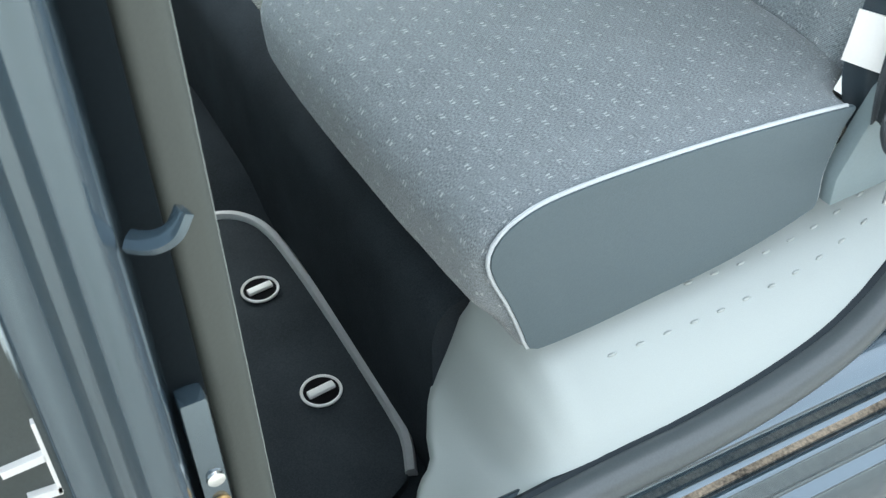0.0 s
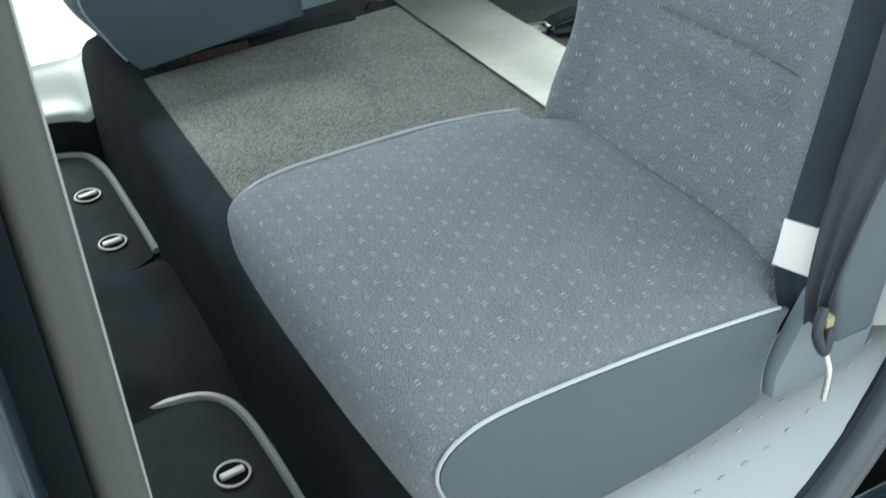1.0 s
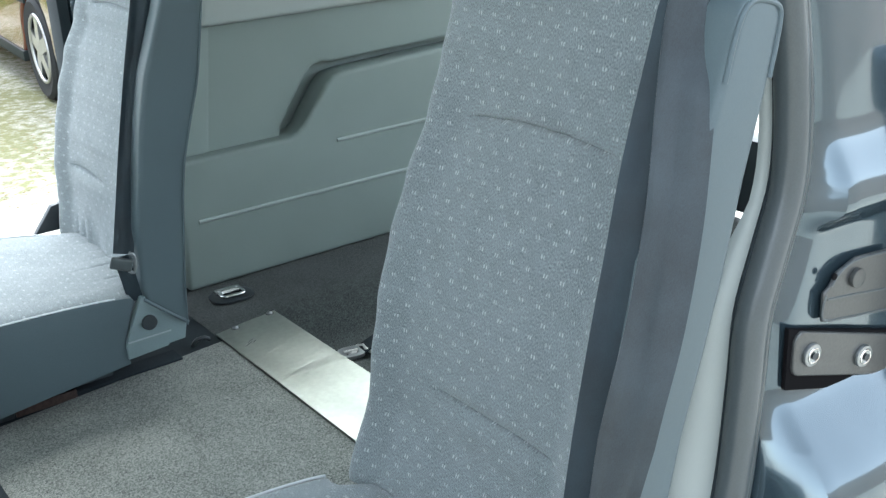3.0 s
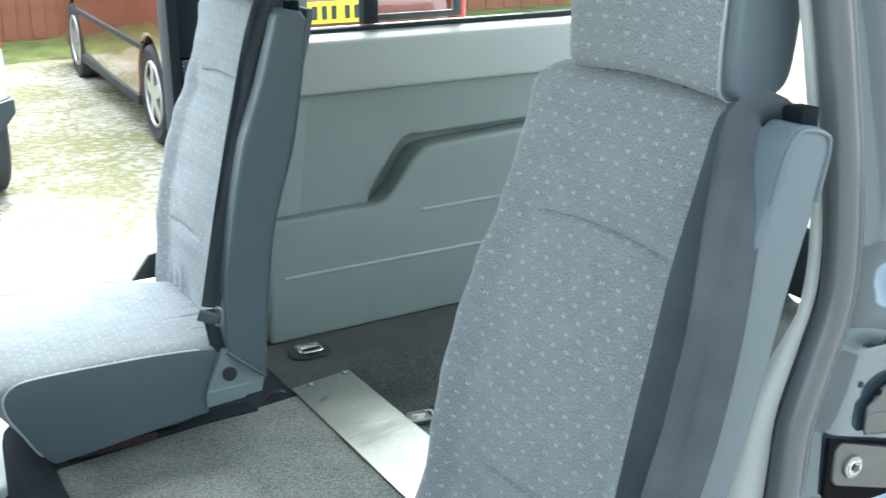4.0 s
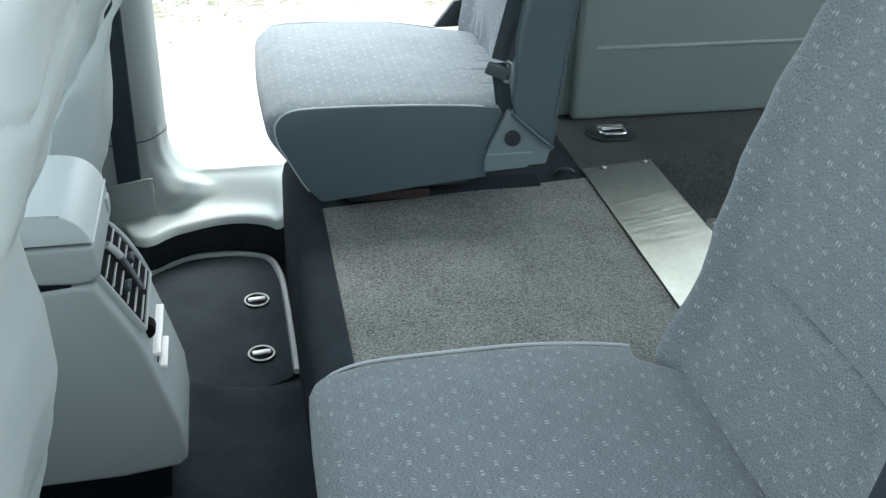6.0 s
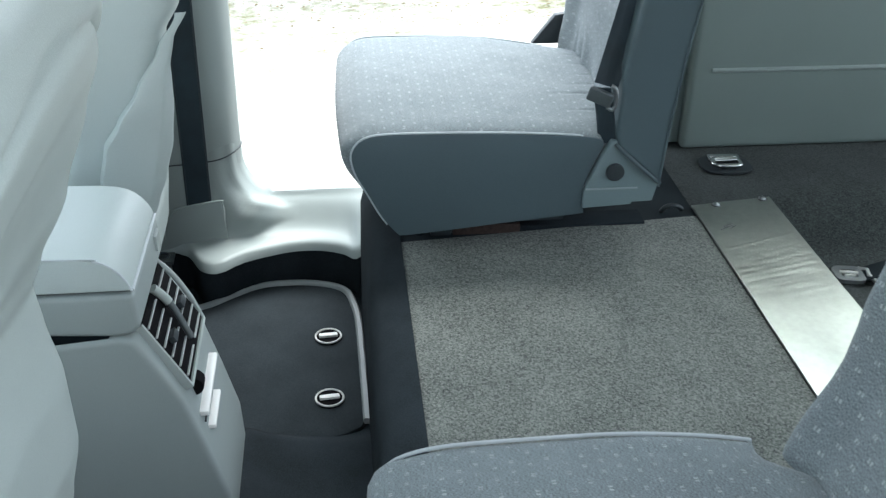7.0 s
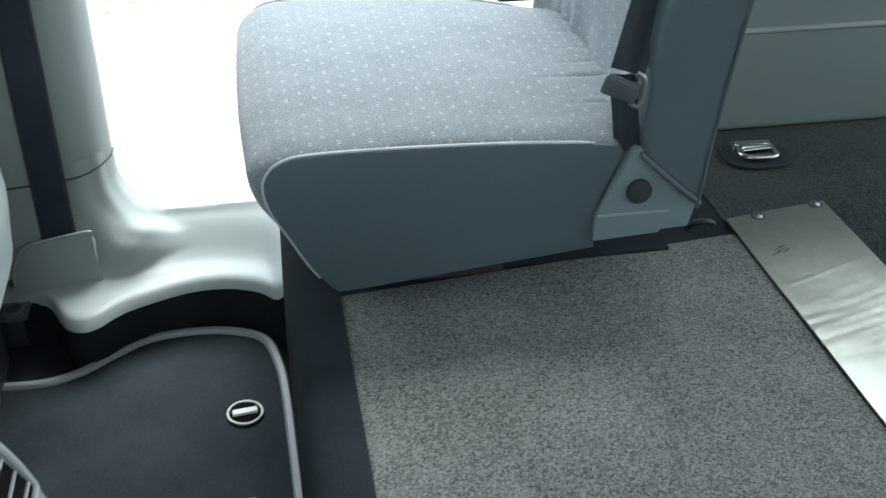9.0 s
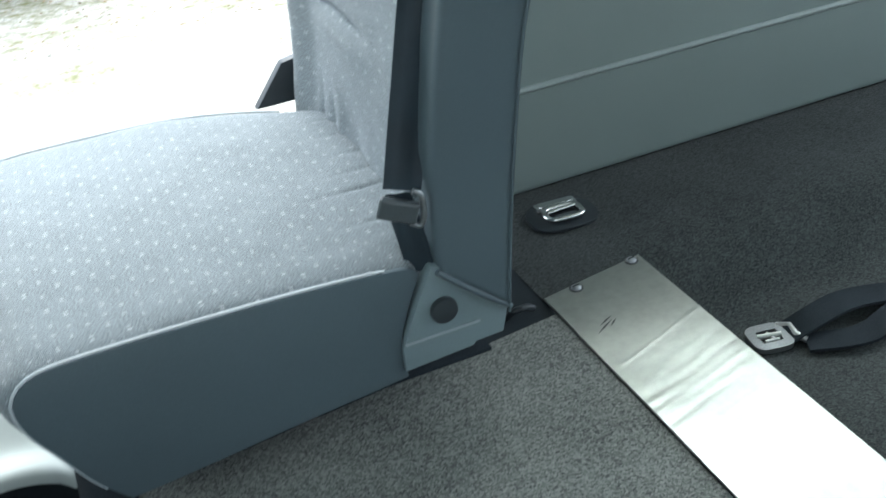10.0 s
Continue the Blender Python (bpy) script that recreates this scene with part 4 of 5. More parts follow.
        strap([(0.302, y0 + 0.004, 0.264), (0.310, y0 + 0.004, 0.225), (0.318, y0 + 0.004, 0.175)], 0.028)
        bm = box((-0.021, -0.005, -0.011), (0.017, 0.005, 0.011), 0.0035, 3)
        bmesh.ops.transform(bm, matrix=Matrix.Translation((0.299, y0 - 0.010, 0.255)) @ pose(0, 0, 0, 0, 18, -20), verts=bm.verts)
        put("tongue", bm, SEAL, "grey plastic belt tongue")
        put("plate", tube(curve_through([(0.312, y0 - 0.014, 0.274), (0.319, y0 - 0.016, 0.268), (0.320, y0 - 0.016, 0.248), (0.316, y0 - 0.014, 0.236), (0.308, y0 - 0.012, 0.240)], 18), 0.0032, up=(0, 1, 0)), STEEL)
        add("outer_hinge", prism([(0.275, 0.185), (0.33, 0.185), (0.345, 0.245), (0.318, 0.240)], "y", y0 + 0.445, y0 + 0.46, 0.003), BLACK)
    return seat, belt


YELLOWED = material("yellowed label", (0.30, 0.28, 0.16), 0.6)
RUST = material("brown primer", (0.045, 0.028, 0.024), 0.8, spread=0.4, fine=200)
rear_seat(0.384, 0.0, 0.0, 0.0, "blue-grey fabric folding seat with vinyl sides, beside the open far door")
rear_seat(-0.760, 0.05, 0.025, 0.03, "blue-grey fabric folding seat with vinyl sides, beside the near door opening", True)


# ---- loose fittings on the floor ----
def floor_plate():
    p = thing("cover_plate", (0.585, 0.0, 0.0), "scuffed aluminium cover plate screwed across the floor", "metal plate")

    def sheet(u, v):
        y = 0.497 + 0.022 * u - v * 1.15
        fold = 0.349 + 0.05 * (u - 0.2)
        bend = 0.0003 * bell(y, fold, 0.0026) * (u > 0.1) + 0.0012 * noise.noise((u * 2, y * 6, 0.3))
        bend += 0.00042 * bell(y, 0.28, 0.10) * noise.noise((u * 1.8 + y * 5, y * 95 - u * 4, 1.0)) + 0.00012 * noise.noise((u * 5, y * 45, 4.0))
        return (-0.079 + u * 0.146 + 0.006 * u * v, y, 0.0035 + bend)
    bm = grid(sheet, 24, 640)
    r = bmesh.ops.extrude_face_region(bm, geom=bm.faces[:])
    bmesh.ops.translate(bm, vec=(0, 0, -0.003), verts=[v for v in r["geom"] if isinstance(v, bmesh.types.BMVert)])
    part("sheet", bm, ALU, p)
    for x, y, turn, long in ((-0.046, 0.412, 28, 0.030), (-0.040, 0.421, 24, 0.022), (-0.034, 0.414, 34, 0.016)):
        bm = prism([(-long / 2, -0.0008), (0.0, -0.0013), (long / 2, 0.0), (0.0, 0.0010)], "z", 0.0034, 0.0047, 0.0)
        bmesh.ops.transform(bm, matrix=pose(x, y, 0, 0, 0, turn), verts=bm.verts)
        part("scuff", bm, PLATE, p, "dark scratch")
    for x, y in ((-0.036, 0.495), (0.052, 0.511)):
        head = bmesh.new()
        bmesh.ops.create_uvsphere(head, u_segments=18, v_segments=10, radius=1)
        bmesh.ops.scale(head, vec=(0.0066, 0.0066, 0.0042), verts=head.verts)
        bmesh.ops.translate(head, vec=(x, y, 0.0045), verts=head.verts)
        part("washer", disc((x, y, 0.0035), (0, 0, 1), 0.0088, 0.0012, 20, 0.0004), PLATE, p)
        s = part("screw", head, STEEL, p, "domed zinc screw", 180)
        part("slot", box((x - 0.0042, y - 0.0010, 0.0076), (x + 0.0042, y + 0.0010, 0.0088), 0.0), BLACK, s)


def tie_ring(x, y, rz, label):
    t = thing("tie_down_ring", (x, y, 0.0), label, "lashing ring", "lashing rings")
    t.rotation_euler = (0, 0, radians(rz))
    ring = [(0.042 * math.copysign(abs(math.cos(a)) ** 0.7, math.cos(a)), -0.002 + 0.033 * math.copysign(abs(math.sin(a)) ** 0.7, math.sin(a))) for a in (2 * math.pi * k / 28 for k in range(28))]
    part("cup", prism(ring, "z", -0.001, 0.0035, 0.0015), BLACK, t, "black plastic cup")
    loop = [Vector((0.022 * math.copysign(abs(math.cos(a)) ** 0.5, math.cos(a)), -0.006 + 0.014 * math.copysign(abs(math.sin(a)) ** 0.6, math.sin(a)), 0.009)) for a in (2 * math.pi * k / 24 for k in range(24))]
    part("ring", tube(loop, 0.0038, closed=True), CHROME, t, "bright steel ring")
    part("bar", box((-0.022, 0.012, 0.002), (0.022, 0.022, 0.012), 0.002), CHROME, t)
    part("bar", box((-0.012, -0.016, 0.002), (0.016, -0.008, 0.009), 0.002), SEAL, t)
    part("bar", tube([(-0.018, -0.002, 0.010), (0.018, 0.001, 0.011)], 0.0026), CHROME, t)
    part("hinge", box((-0.026, 0.008, 0.001), (-0.019, 0.024, 0.010), 0.002), CHROME, t)
    part("hinge", box((0.019, 0.008, 0.001), (0.026, 0.024, 0.010), 0.002), CHROME, t)
    t.scale = (1.15, 1.15, 1.0)


def restraint():
    t = thing("restraint_buckle", (0.755, 0.385, -0.088), "satin steel buckle with bright pins on black webbing", "strap")
    t.rotation_euler = (0, 0, radians(-10))
    t.scale = (0.76, 0.76, 1.0)
    frame_pts = [Vector((0.026 * math.copysign(abs(math.cos(a)) ** 0.4, math.cos(a)), 0.024 * math.copysign(abs(math.sin(a)) ** 0.4, math.sin(a)), 0.007)) for a in (2 * math.pi * k / 24 for k in range(24))]
    part("buckle", sweep(frame_pts, strip_section(0.017, 0.007), closed=True), STEEL, t, "satin steel buckle")
    part("pin", tube([(-0.02, 0.004, 0.010), (0.018, -0.004, 0.012)], 0.004), ZINC, t)
    part("pin", tube([(-0.012, -0.010, 0.009), (0.012, -0.012, 0.010)], 0.003), ZINC, t)
    part("pin", tube([(0.0, 0.010, 0.009), (0.004, -0.012, 0.010)], 0.003), ZINC, t)
    part("hook", tube([(0.026, 0.026, 0.008), (0.042, 0.012, 0.012), (0.040, -0.012, 0.012), (0.052, -0.026, 0.008)], 0.0045), ZINC, t)
    part("strap", sweep(curve_through([(0.03, 0, 0.008), (0.08, 0.004, 0.022), (0.16, 0.02, 0.026), (0.30, 0.02, 0.012), (0.5, -0.04, 0.006)], 30), strip_section(0.05, 0.004)), FELT, t)
    part("strap", sweep(curve_through([(0.05, -0.03, 0.006), (0.14, -0.05, 0.012), (0.26, -0.02, 0.018), (0.42, -0.12, 0.006)], 30), strip_section(0.045, 0.004)), FELT, t)


def lid(outline, strip, knobs, label):
    t = thing("storage_lid", (-0.15, sum(k[1] for k in knobs) / len(knobs), -0.24), label, "floor lid", "footwell storage lids")
    inv = Matrix.Translation(-t.location)

    def add(name, bm, mat, parent=t, text=""):
        bmesh.ops.transform(bm, matrix=inv, verts=bm.verts)
        return part(name, bm, mat, parent, text)
    add("panel", prism([(p.x, p.y) for p in curve_through([(x, y, 0) for x, y in outline], 60, True)], "z", -0.250, -0.236, 0.003), LIDMAT)
    line = [p for p in curve_through([(x, y, -0.236) for x, y in strip], 60)]
    add("edge_strip", sweep(line, [(-0.0068, -0.004), (0.0068, -0.004), (0.0062, 0.004), (0.0035, 0.0070), (-0.0035, 0.0070), (-0.0062, 0.004)]), STRIP, t, "grey plastic edge strip")
    for x, y in knobs:
        k = add("turn_knob", disc((x, y, -0.238), (0, 0, 1), 0.0225, 0.006, 32), INK, t, "black turn lock in a bright ring")
        rim = [Vector((x + 0.0225 * math.cos(a), y + 0.0225 * math.sin(a), -0.232)) for a in (2 * math.pi * i / 32 for i in range(32))]
        add("rim", tube(rim, 0.0019, closed=True, n=8), CHROME_WHITE, k)
        bm = box((-0.0165, -0.0050, -0.234), (0.0165, 0.0050, -0.2275), 0.002)
        bmesh.ops.transform(bm, matrix=Matrix.Translation((x, y, 0)) @ pose(0, 0, 0, 0, 0, 6), verts=bm.verts)
        add("bar", bm, CHROME_WHITE, k)


INK = material("deep black plastic", (0.006, 0.006, 0.007), 0.85, gloss=0.06, bump=0.0)
LIDMAT = material("lid carpet", (0.029, 0.036, 0.041), 0.9, spread=0.3, scale=90, fine=600, bump=0.3, gloss=0.12)
CHROME_WHITE = material("satin white plastic", (0.72, 0.72, 0.70), 0.35, spread=0.03)
ZINC = material("zinc-plated steel", (0.70, 0.71, 0.69), 0.38, 0.85, spread=0.08, fine=300)
floor_plate()
tie_ring(0.621, 0.660, -4, "steel lashing ring in a black cup, folded flat in the carpet")
tie_ring(0.615, -0.654, 3, "steel lashing ring in a black cup, beside the near seat")
restraint()
lid([(-0.46, 0.608), (-0.392, 0.606), (-0.344, 0.622), (-0.304, 0.652), (-0.253, 0.683), (-0.188, 0.689), (-0.134, 0.680), (-0.090, 0.653), (-0.075, 0.591), (-0.066, 0.40), (-0.066, 0.262), (-0.13, 0.222), (-0.20, 0.206), (-0.30, 0.22), (-0.46, 0.30)],
    [(-0.46, 0.610), (-0.392, 0.608), (-0.344, 0.624), (-0.304, 0.654), (-0.253, 0.685), (-0.188, 0.691), (-0.134, 0.682), (-0.092, 0.656), (-0.076, 0.600), (-0.070, 0.54), (-0.067, 0.40), (-0.065, 0.258)],
    [(-0.125, 0.500), (-0.124, 0.320)], "black carpeted storage lid with two turn locks, by the far door")
lid([(-0.42, -0.62), (-0.25, -0.665), (-0.125, -0.66), (-0.085, -0.64), (-0.070, -0.58), (-0.066, -0.40), (-0.072, -0.22), (-0.088, -0.160), (-0.125, -0.13), (-0.20, -0.122), (-0.30, -0.13), (-0.42, -0.20)],
    [(-0.24, -0.118), (-0.189, -0.120), (-0.125, -0.128), (-0.092, -0.152), (-0.075, -0.195), (-0.068, -0.27), (-0.064, -0.409), (-0.064, -0.56), (-0.068, -0.60), (-0.082, -0.64)],
    [(-0.125, -0.298), (-0.122, -0.491)], "black carpeted storage lid with two turn locks, by the near door")
part_anchor = thing("seat_anchor", (-0.430, 0.688, -0.22), "black steel seat anchor with a bolt hole", "bracket")
part("plate", box((-0.025, -0.02, 0.05), (0.022, 0.02, 0.056), 0.002), SEAL, part_anchor)
part("collar", tube([Vector((0.012 * math.cos(a), 0.012 * math.sin(a), 0.058)) for a in (2 * math.pi * i / 20 for i in range(20))], 0.003, closed=True), SEAL, part_anchor)
part("post", box((-0.02, -0.012, 0.0), (0.014, 0.012, 0.05), 0.003), BLACK, part_anchor)


# ---- centre console ----
def console():
    c = thing("centre_console", (-0.42, -0.02, -0.13), "pale grey centre console with armrest and rear air vents", "console")
    inv = -c.location

    def add(name, bm, mat, parent=c, text="", sharp=38):
        bmesh.ops.translate(bm, vec=inv, verts=bm.verts)
        return part(name, bm, mat, parent, text, sharp)
    a, b = -0.112, 0.072
    side = [(-0.90, -0.128), (-0.32, -0.116), (-0.246, -0.106), (-0.233, -0.095), (-0.236, -0.04), (-0.254, 0.03), (-0.264, 0.065), (-0.274, 0.100), (-0.295, 0.142), (-0.318, 0.184), (-0.335, 0.188), (-0.42, 0.180), (-0.90, 0.180)]
    # body and armrest box: trim plastic darkened for the shade on them
    add("body", prism(side, "y", a, b, 0.020, 6), TRIM_SHADED)
    # dark slab gives the crevice under the armrest its shade
    add("gap_shade", box((-0.72, a + 0.004, 0.176), (-0.345, b - 0.008, 0.200), 0.002), INKY)
    # near-black box stands in for the shade below the console
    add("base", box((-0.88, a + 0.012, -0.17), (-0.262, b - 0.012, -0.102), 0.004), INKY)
    arm = [(-0.70, 0.199), (-0.45, 0.196), (-0.335, 0.190), (-0.318, 0.193), (-0.309, 0.202), (-0.312, 0.242), (-0.70, 0.238)]
    rest = add("armrest", prism(arm, "y", a, b - 0.004, 0.006, 3), TRIM_SHADED, c, "pale grey armrest box")

    pad = [(-0.70, 0.2440), (-0.3130, 0.2465), (-0.3150, 0.2525), (-0.3185, 0.2600), (-0.3240, 0.2680), (-0.3310, 0.2750), (-0.3400, 0.2805), (-0.3520, 0.2840), (-0.3700, 0.2860), (-0.70, 0.2920)]
    add("pad", prism(pad, "y", a + 0.001, b - 0.006, 0.003, 3), LEATHER, rest, "padded leatherette armrest top", 30)
    arc = curve_through([(x, a + 0.002, z) for x, z in pad[1:]], 40)
    # pale tube traces the pad's near top edge
    add("pale_edge", tube([p for p in arc if p.x > -0.5], 0.0013, n=6, up=(0, 1, 0)), PIPING, rest)
    # the rear edge's highlight, painted as a pale tube
    add("pale_edge", tube([(-0.3125, a + 0.004, 0.2465), (-0.3125, b - 0.008, 0.2465)], 0.0018, n=8, up=(0, 0, 1)), PIPING, rest, "pale line painting the highlight on the rear edge")
    add("latch", box((-0.3135, 0.030, 0.214), (-0.3075, 0.052, 0.234), 0.002), TRIM, rest)
    # rear face frame: origin on the face, along = down the slope
    top, low = Vector((-0.317, 0, 0.184)), Vector((-0.274, 0, 0.106))
    down = (low - top).normalized()
    out = Vector((-down.z, 0, down.x))
    if out.x < 0:
        out = -out

    def slab(y1, y2, s1, s2, h1, h2, bevel=0.002):
        bm = box((0, 0, 0), (1, 1, 1), 0.0)
        for v in bm.verts:
            y, s, h = y1 + v.co.x * (y2 - y1), s1 + v.co.y * (s2 - s1), h1 + v.co.z * (h2 - h1)
            v.co = top + down * s + out * h + Vector((0, y, 0))
        bmesh.ops.recalc_face_normals(bm, faces=bm.faces)
        return rounded(bm, bevel, 2)
    vent = add("air_vent", slab(-0.086, 0.052, -0.002, 0.090, -0.012, 0.005, 0.003), INK, c, "black air vent panel with two grilles")
    rim = [top + down * q + out * h + Vector((0, 0.055, 0)) for q, h in ((-0.012, 0.000), (0.02, 0.007), (0.06, 0.007), (0.093, 0.002))]
    add("bezel", tube(curve_through(rim, 20), 0.0036, up=(0, 1, 0)), TRIM, vent, "raised grey bezel")
    add("bezel", slab(-0.092, -0.087, -0.004, 0.092, -0.004, 0.0075), TRIM, vent)
    add("bezel", slab(-0.090, 0.054, 0.0905, 0.095, -0.004, 0.0065), TRIM, vent)
    for y1, y2 in ((-0.082, -0.022), (-0.006, 0.048)):
        for k in range(6):
            q = 0.007 + k * 0.0148
            add("vane", slab(y1, y2, q, q + 0.0016, 0.0045, 0.0072, 0.0), SATIN, vent, "thin grey vane")
        mid = (y1 + y2) / 2
        add("slider", slab(mid - 0.010, mid + 0.010, 0.040, 0.049, 0.005, 0.013), BLACK, vent, "black vent slider")
    bow = [top + down * (-0.004 + 0.096 * k / 14) + out * (0.009 + 0.003 * math.sin(k / 14 * math.pi)) + Vector((0, -0.016 + 0.006 * math.sin(k / 14 * 6), 0)) for k in range(15)]
    add("bow", tube(bow[:5], 0.0054, up=(0, 1, 0)), TRIM, vent, "curved grey crossbar")
    add("bow_tail", tube(bow[4:12], 0.0040, up=(0, 1, 0)), SEAL, vent)
    add("wheel", disc(top + down * 0.106 + out * -0.005 + Vector((0, -0.070, 0)), (0, 1, 0), 0.012, 0.020), INK, c, "black thumb wheel")
    add("lever", box((-0.266, -0.086, 0.0590), (-0.2535, 0.034, 0.0655), 0.002), CHROME_WHITE, c, "white flap handle")
    add("lever", box((-0.262, -0.080, 0.0350), (-0.2480, -0.010, 0.0410), 0.002), CHROME_WHITE, c, "white flap handle")
    add("flap_joint", tube([(-0.2585, -0.084, 0.050), (-0.2585, 0.052, 0.050)], 0.0012, up=(0, 0, 1)), BLACK, c)


SHIELD = material("side shield plastic", (0.055, 0.066, 0.063), 0.6, spread=0.08)
SATIN = material("satin grey plastic", (0.45, 0.47, 0.47), 0.35)
console()


# ---- front seats, seen from behind ----
FOLD = [(0.0, -0.440), (0.193, -0.421), (0.246, -0.409), (0.281, -0.386), (0.324, -0.356), (0.377, -0.322), (0.42, -0.295)]


def front_seat(inner, outer, dx, label):
    """A leatherette seat's back; inner, outer: where its sides lie across the vehicle."""
    t = thing("front_seat", (-0.45, (inner + outer) / 2, -0.2), label, "seat", "front seats")
    inv = -t.location
    rear = [(-0.05, -0.400), (0.05, -0.371), (0.10, -0.352), (0.15, -0.338), (0.21, -0.325), (0.28, -0.326), (0.33, -0.334), (0.37, -0.338), (0.40, -0.325), (0.46, -0.295), (0.53, -0.270), (0.575, -0.256), (0.62, -0.248), (0.66, -0.252), (0.70, -0.262)]
    n, rings = 160, []
    if inner > 0:
        rear = [(-0.05, -0.395), (0.05, -0.385), (0.11, -0.367), (0.147, -0.352), (0.19, -0.336), (0.24, -0.323), (0.30, -0.316), (0.35, -0.313), (0.39, -0.304), (0.43, -0.282), (0.473, -0.254), (0.53, -0.240), (0.565, -0.222), (0.63, -0.208), (0.70, -0.215)]
    mid, half = (inner + outer) / 2, abs(outer - inner) / 2
    zs = [(-0.05, 0.03), (-0.045, 0.01)] + [(-0.04 + 0.70 * k / 180, 0.0) for k in range(181)] + [(0.674, 0.004), (0.684, 0.012), (0.692, 0.024), (0.697, 0.042)]
    for z, ins in zs:
        xr = lerp_table(rear, z) + dx
        thick = 0.15 - 0.03 * max(0, z - 0.4)
        w = half * (1 - 0.16 * max(0, (z - 0.56) / 0.137) ** 2.5) - ins
        ring = []
        for k in range(n):
            a = 2 * math.pi * k / n
            c, s = math.cos(a), math.sin(a)
            px, py = math.copysign(abs(c) ** 0.42, c), math.copysign(abs(s) ** 0.42, s)
            x = xr - thick / 2 + px * (thick / 2 - ins)
            y = mid + py * w
            if px > 0:
                q = abs(py)
                x -= 0.022 * (1 - rising(q, 0.30, 0.98)) * (1 - rising(z, 0.50, 0.62)) * rising(z, 0.02, 0.12)
                x -= 0.060 * rising(y, 0.40, 0.62) * rising(z, 0.04, 0.20) * (1 - rising(z, 0.36, 0.48)) * (inner > 0)
                seam = 0.602 + 0.03 * (1 - q) + 0.10 * max(0.0, q - 0.6) * (-1 if py * outer < 0 else 1)
                x -= 0.0055 * bell(z, seam, 0.0055) * rising(1 - q, 0.02, 0.2)
            ring.append((x, y, z))
        rings.append(ring)
    bm = loft(rings)
    bmesh.ops.translate(bm, vec=inv, verts=bm.verts)
    back = part("backrest", bm, LEATHER, t)
    if inner > 0:
        def bolster(u, v):
            """Padded roll along the rear edge: tucked into the fold, full behind it, falling off to the rear."""
            z = -0.03 + 0.455 * u
            fold, end = lerp_table(FOLD, z), lerp_table(rear, z) + 0.004
            size = rising(end - fold, 0.004, 0.07)
            full = math.sin(math.pi / 2 * min(v / 0.10, 1.0)) * (1 - rising_in(v, 0.10, 1.0) ** 1.6)
            return (fold + (end - fold) * min(v * 1.06, 1.0), inner + 0.010 - (0.034 * full - 0.022 * rising(v, 0.75, 1.0)) * size, z)
        bm = grid(bolster, 70, 40)
        bmesh.ops.translate(bm, vec=inv, verts=bm.verts)
        part("side_bolster", bm, LEATHER, t, "padded side roll behind a slanting fold")
    hr = [(-0.288, 0.636), (-0.270, 0.668), (-0.262, 0.76), (-0.282, 0.835), (-0.33, 0.855), (-0.37, 0.835), (-0.385, 0.77), (-0.37, 0.67), (-0.33, 0.630)]
    hs = [(p.x + dx, p.y + 0.040) for p in curve_through([(x, z, 0) for x, z in hr], 40, True)]
    rings = []
    for k in range(17):
        f = k / 16
        rings.append([(x, mid + (f - 0.5) * 0.26, z) for x, z in inset(hs, 0.045 * (abs(2 * f - 1)) ** 5)])
    bm = loft(rings)
    bmesh.ops.translate(bm, vec=inv, verts=bm.verts)
    head = part("headrest", bm, LEATHER, t, "pale grey leatherette headrest")
    for y in (mid - 0.07, mid + 0.07):
        bm = tube([(-0.33 + dx, y, 0.66), (-0.33 + dx, y, 0.76)], 0.006, up=(1, 0, 0))
        bmesh.ops.translate(bm, vec=inv, verts=bm.verts)
        part("post", bm, CHROME, head)
    if inner < 0:
        bm = disc((-0.276, mid - 0.108, 0.690), (0.8, 0, 0.6), 0.008, 0.007, 24, 0.003)
        bmesh.ops.translate(bm, vec=inv, verts=bm.verts)
        part("release_button", bm, TRIM, head, "pale grey headrest release button")
    bm = box((-0.95 + dx, mid - half + 0.01, -0.02), (-0.42 + dx, mid + half - 0.01, 0.16), 0.05, 4)
    bmesh.ops.translate(bm, vec=inv, verts=bm.verts)
    part("seat_cushion", bm, LEATHER, t)
    bm = box((-0.90 + dx, mid - half + 0.04, -0.23), (-0.44 + dx, mid + half - 0.04, -0.02), 0.01)
    bmesh.ops.translate(bm, vec=inv, verts=bm.verts)
    part("base", bm, BLACK, t)
    if outer < 0:
        y = outer - 0.004
        bm = prism([(-0.80, -0.20), (-0.36, -0.20), (-0.352, 0.04), (-0.345, 0.24), (-0.40, 0.26), (-0.46, 0.14), (-0.80, 0.12)], "y", y - 0.010, y, 0.004)
        bmesh.ops.translate(bm, vec=inv, verts=bm.verts)
        shield = part("side_shield", bm, SHIELD, t, "dark grey plastic side shield")
        for a, b in (((-0.391, 0.127), (-0.391, 0.052)), ((-0.424, 0.090), (-0.394, 0.092)), ((-0.415, 0.056), (-0.392, 0.054))):
            bm = sweep([(a[0], y - 0.012, a[1]), (b[0], y - 0.012, b[1])], [(-0.0035, -0.004), (0.0035, -0.004), (0.003, 0.004), (-0.003, 0.004)], up=(0, 1, 0))
            bmesh.ops.translate(bm, vec=inv, verts=bm.verts)
            part("rib", bm, WHITE, shield, "white plastic rib")


front_seat(-0.27, -0.72, 0.0, "pale grey leatherette front seat, seen from behind, near the open door")
front_seat(0.27, 0.70, 0.0, "pale grey leatherette front seat, seen from behind, by the far pillar")


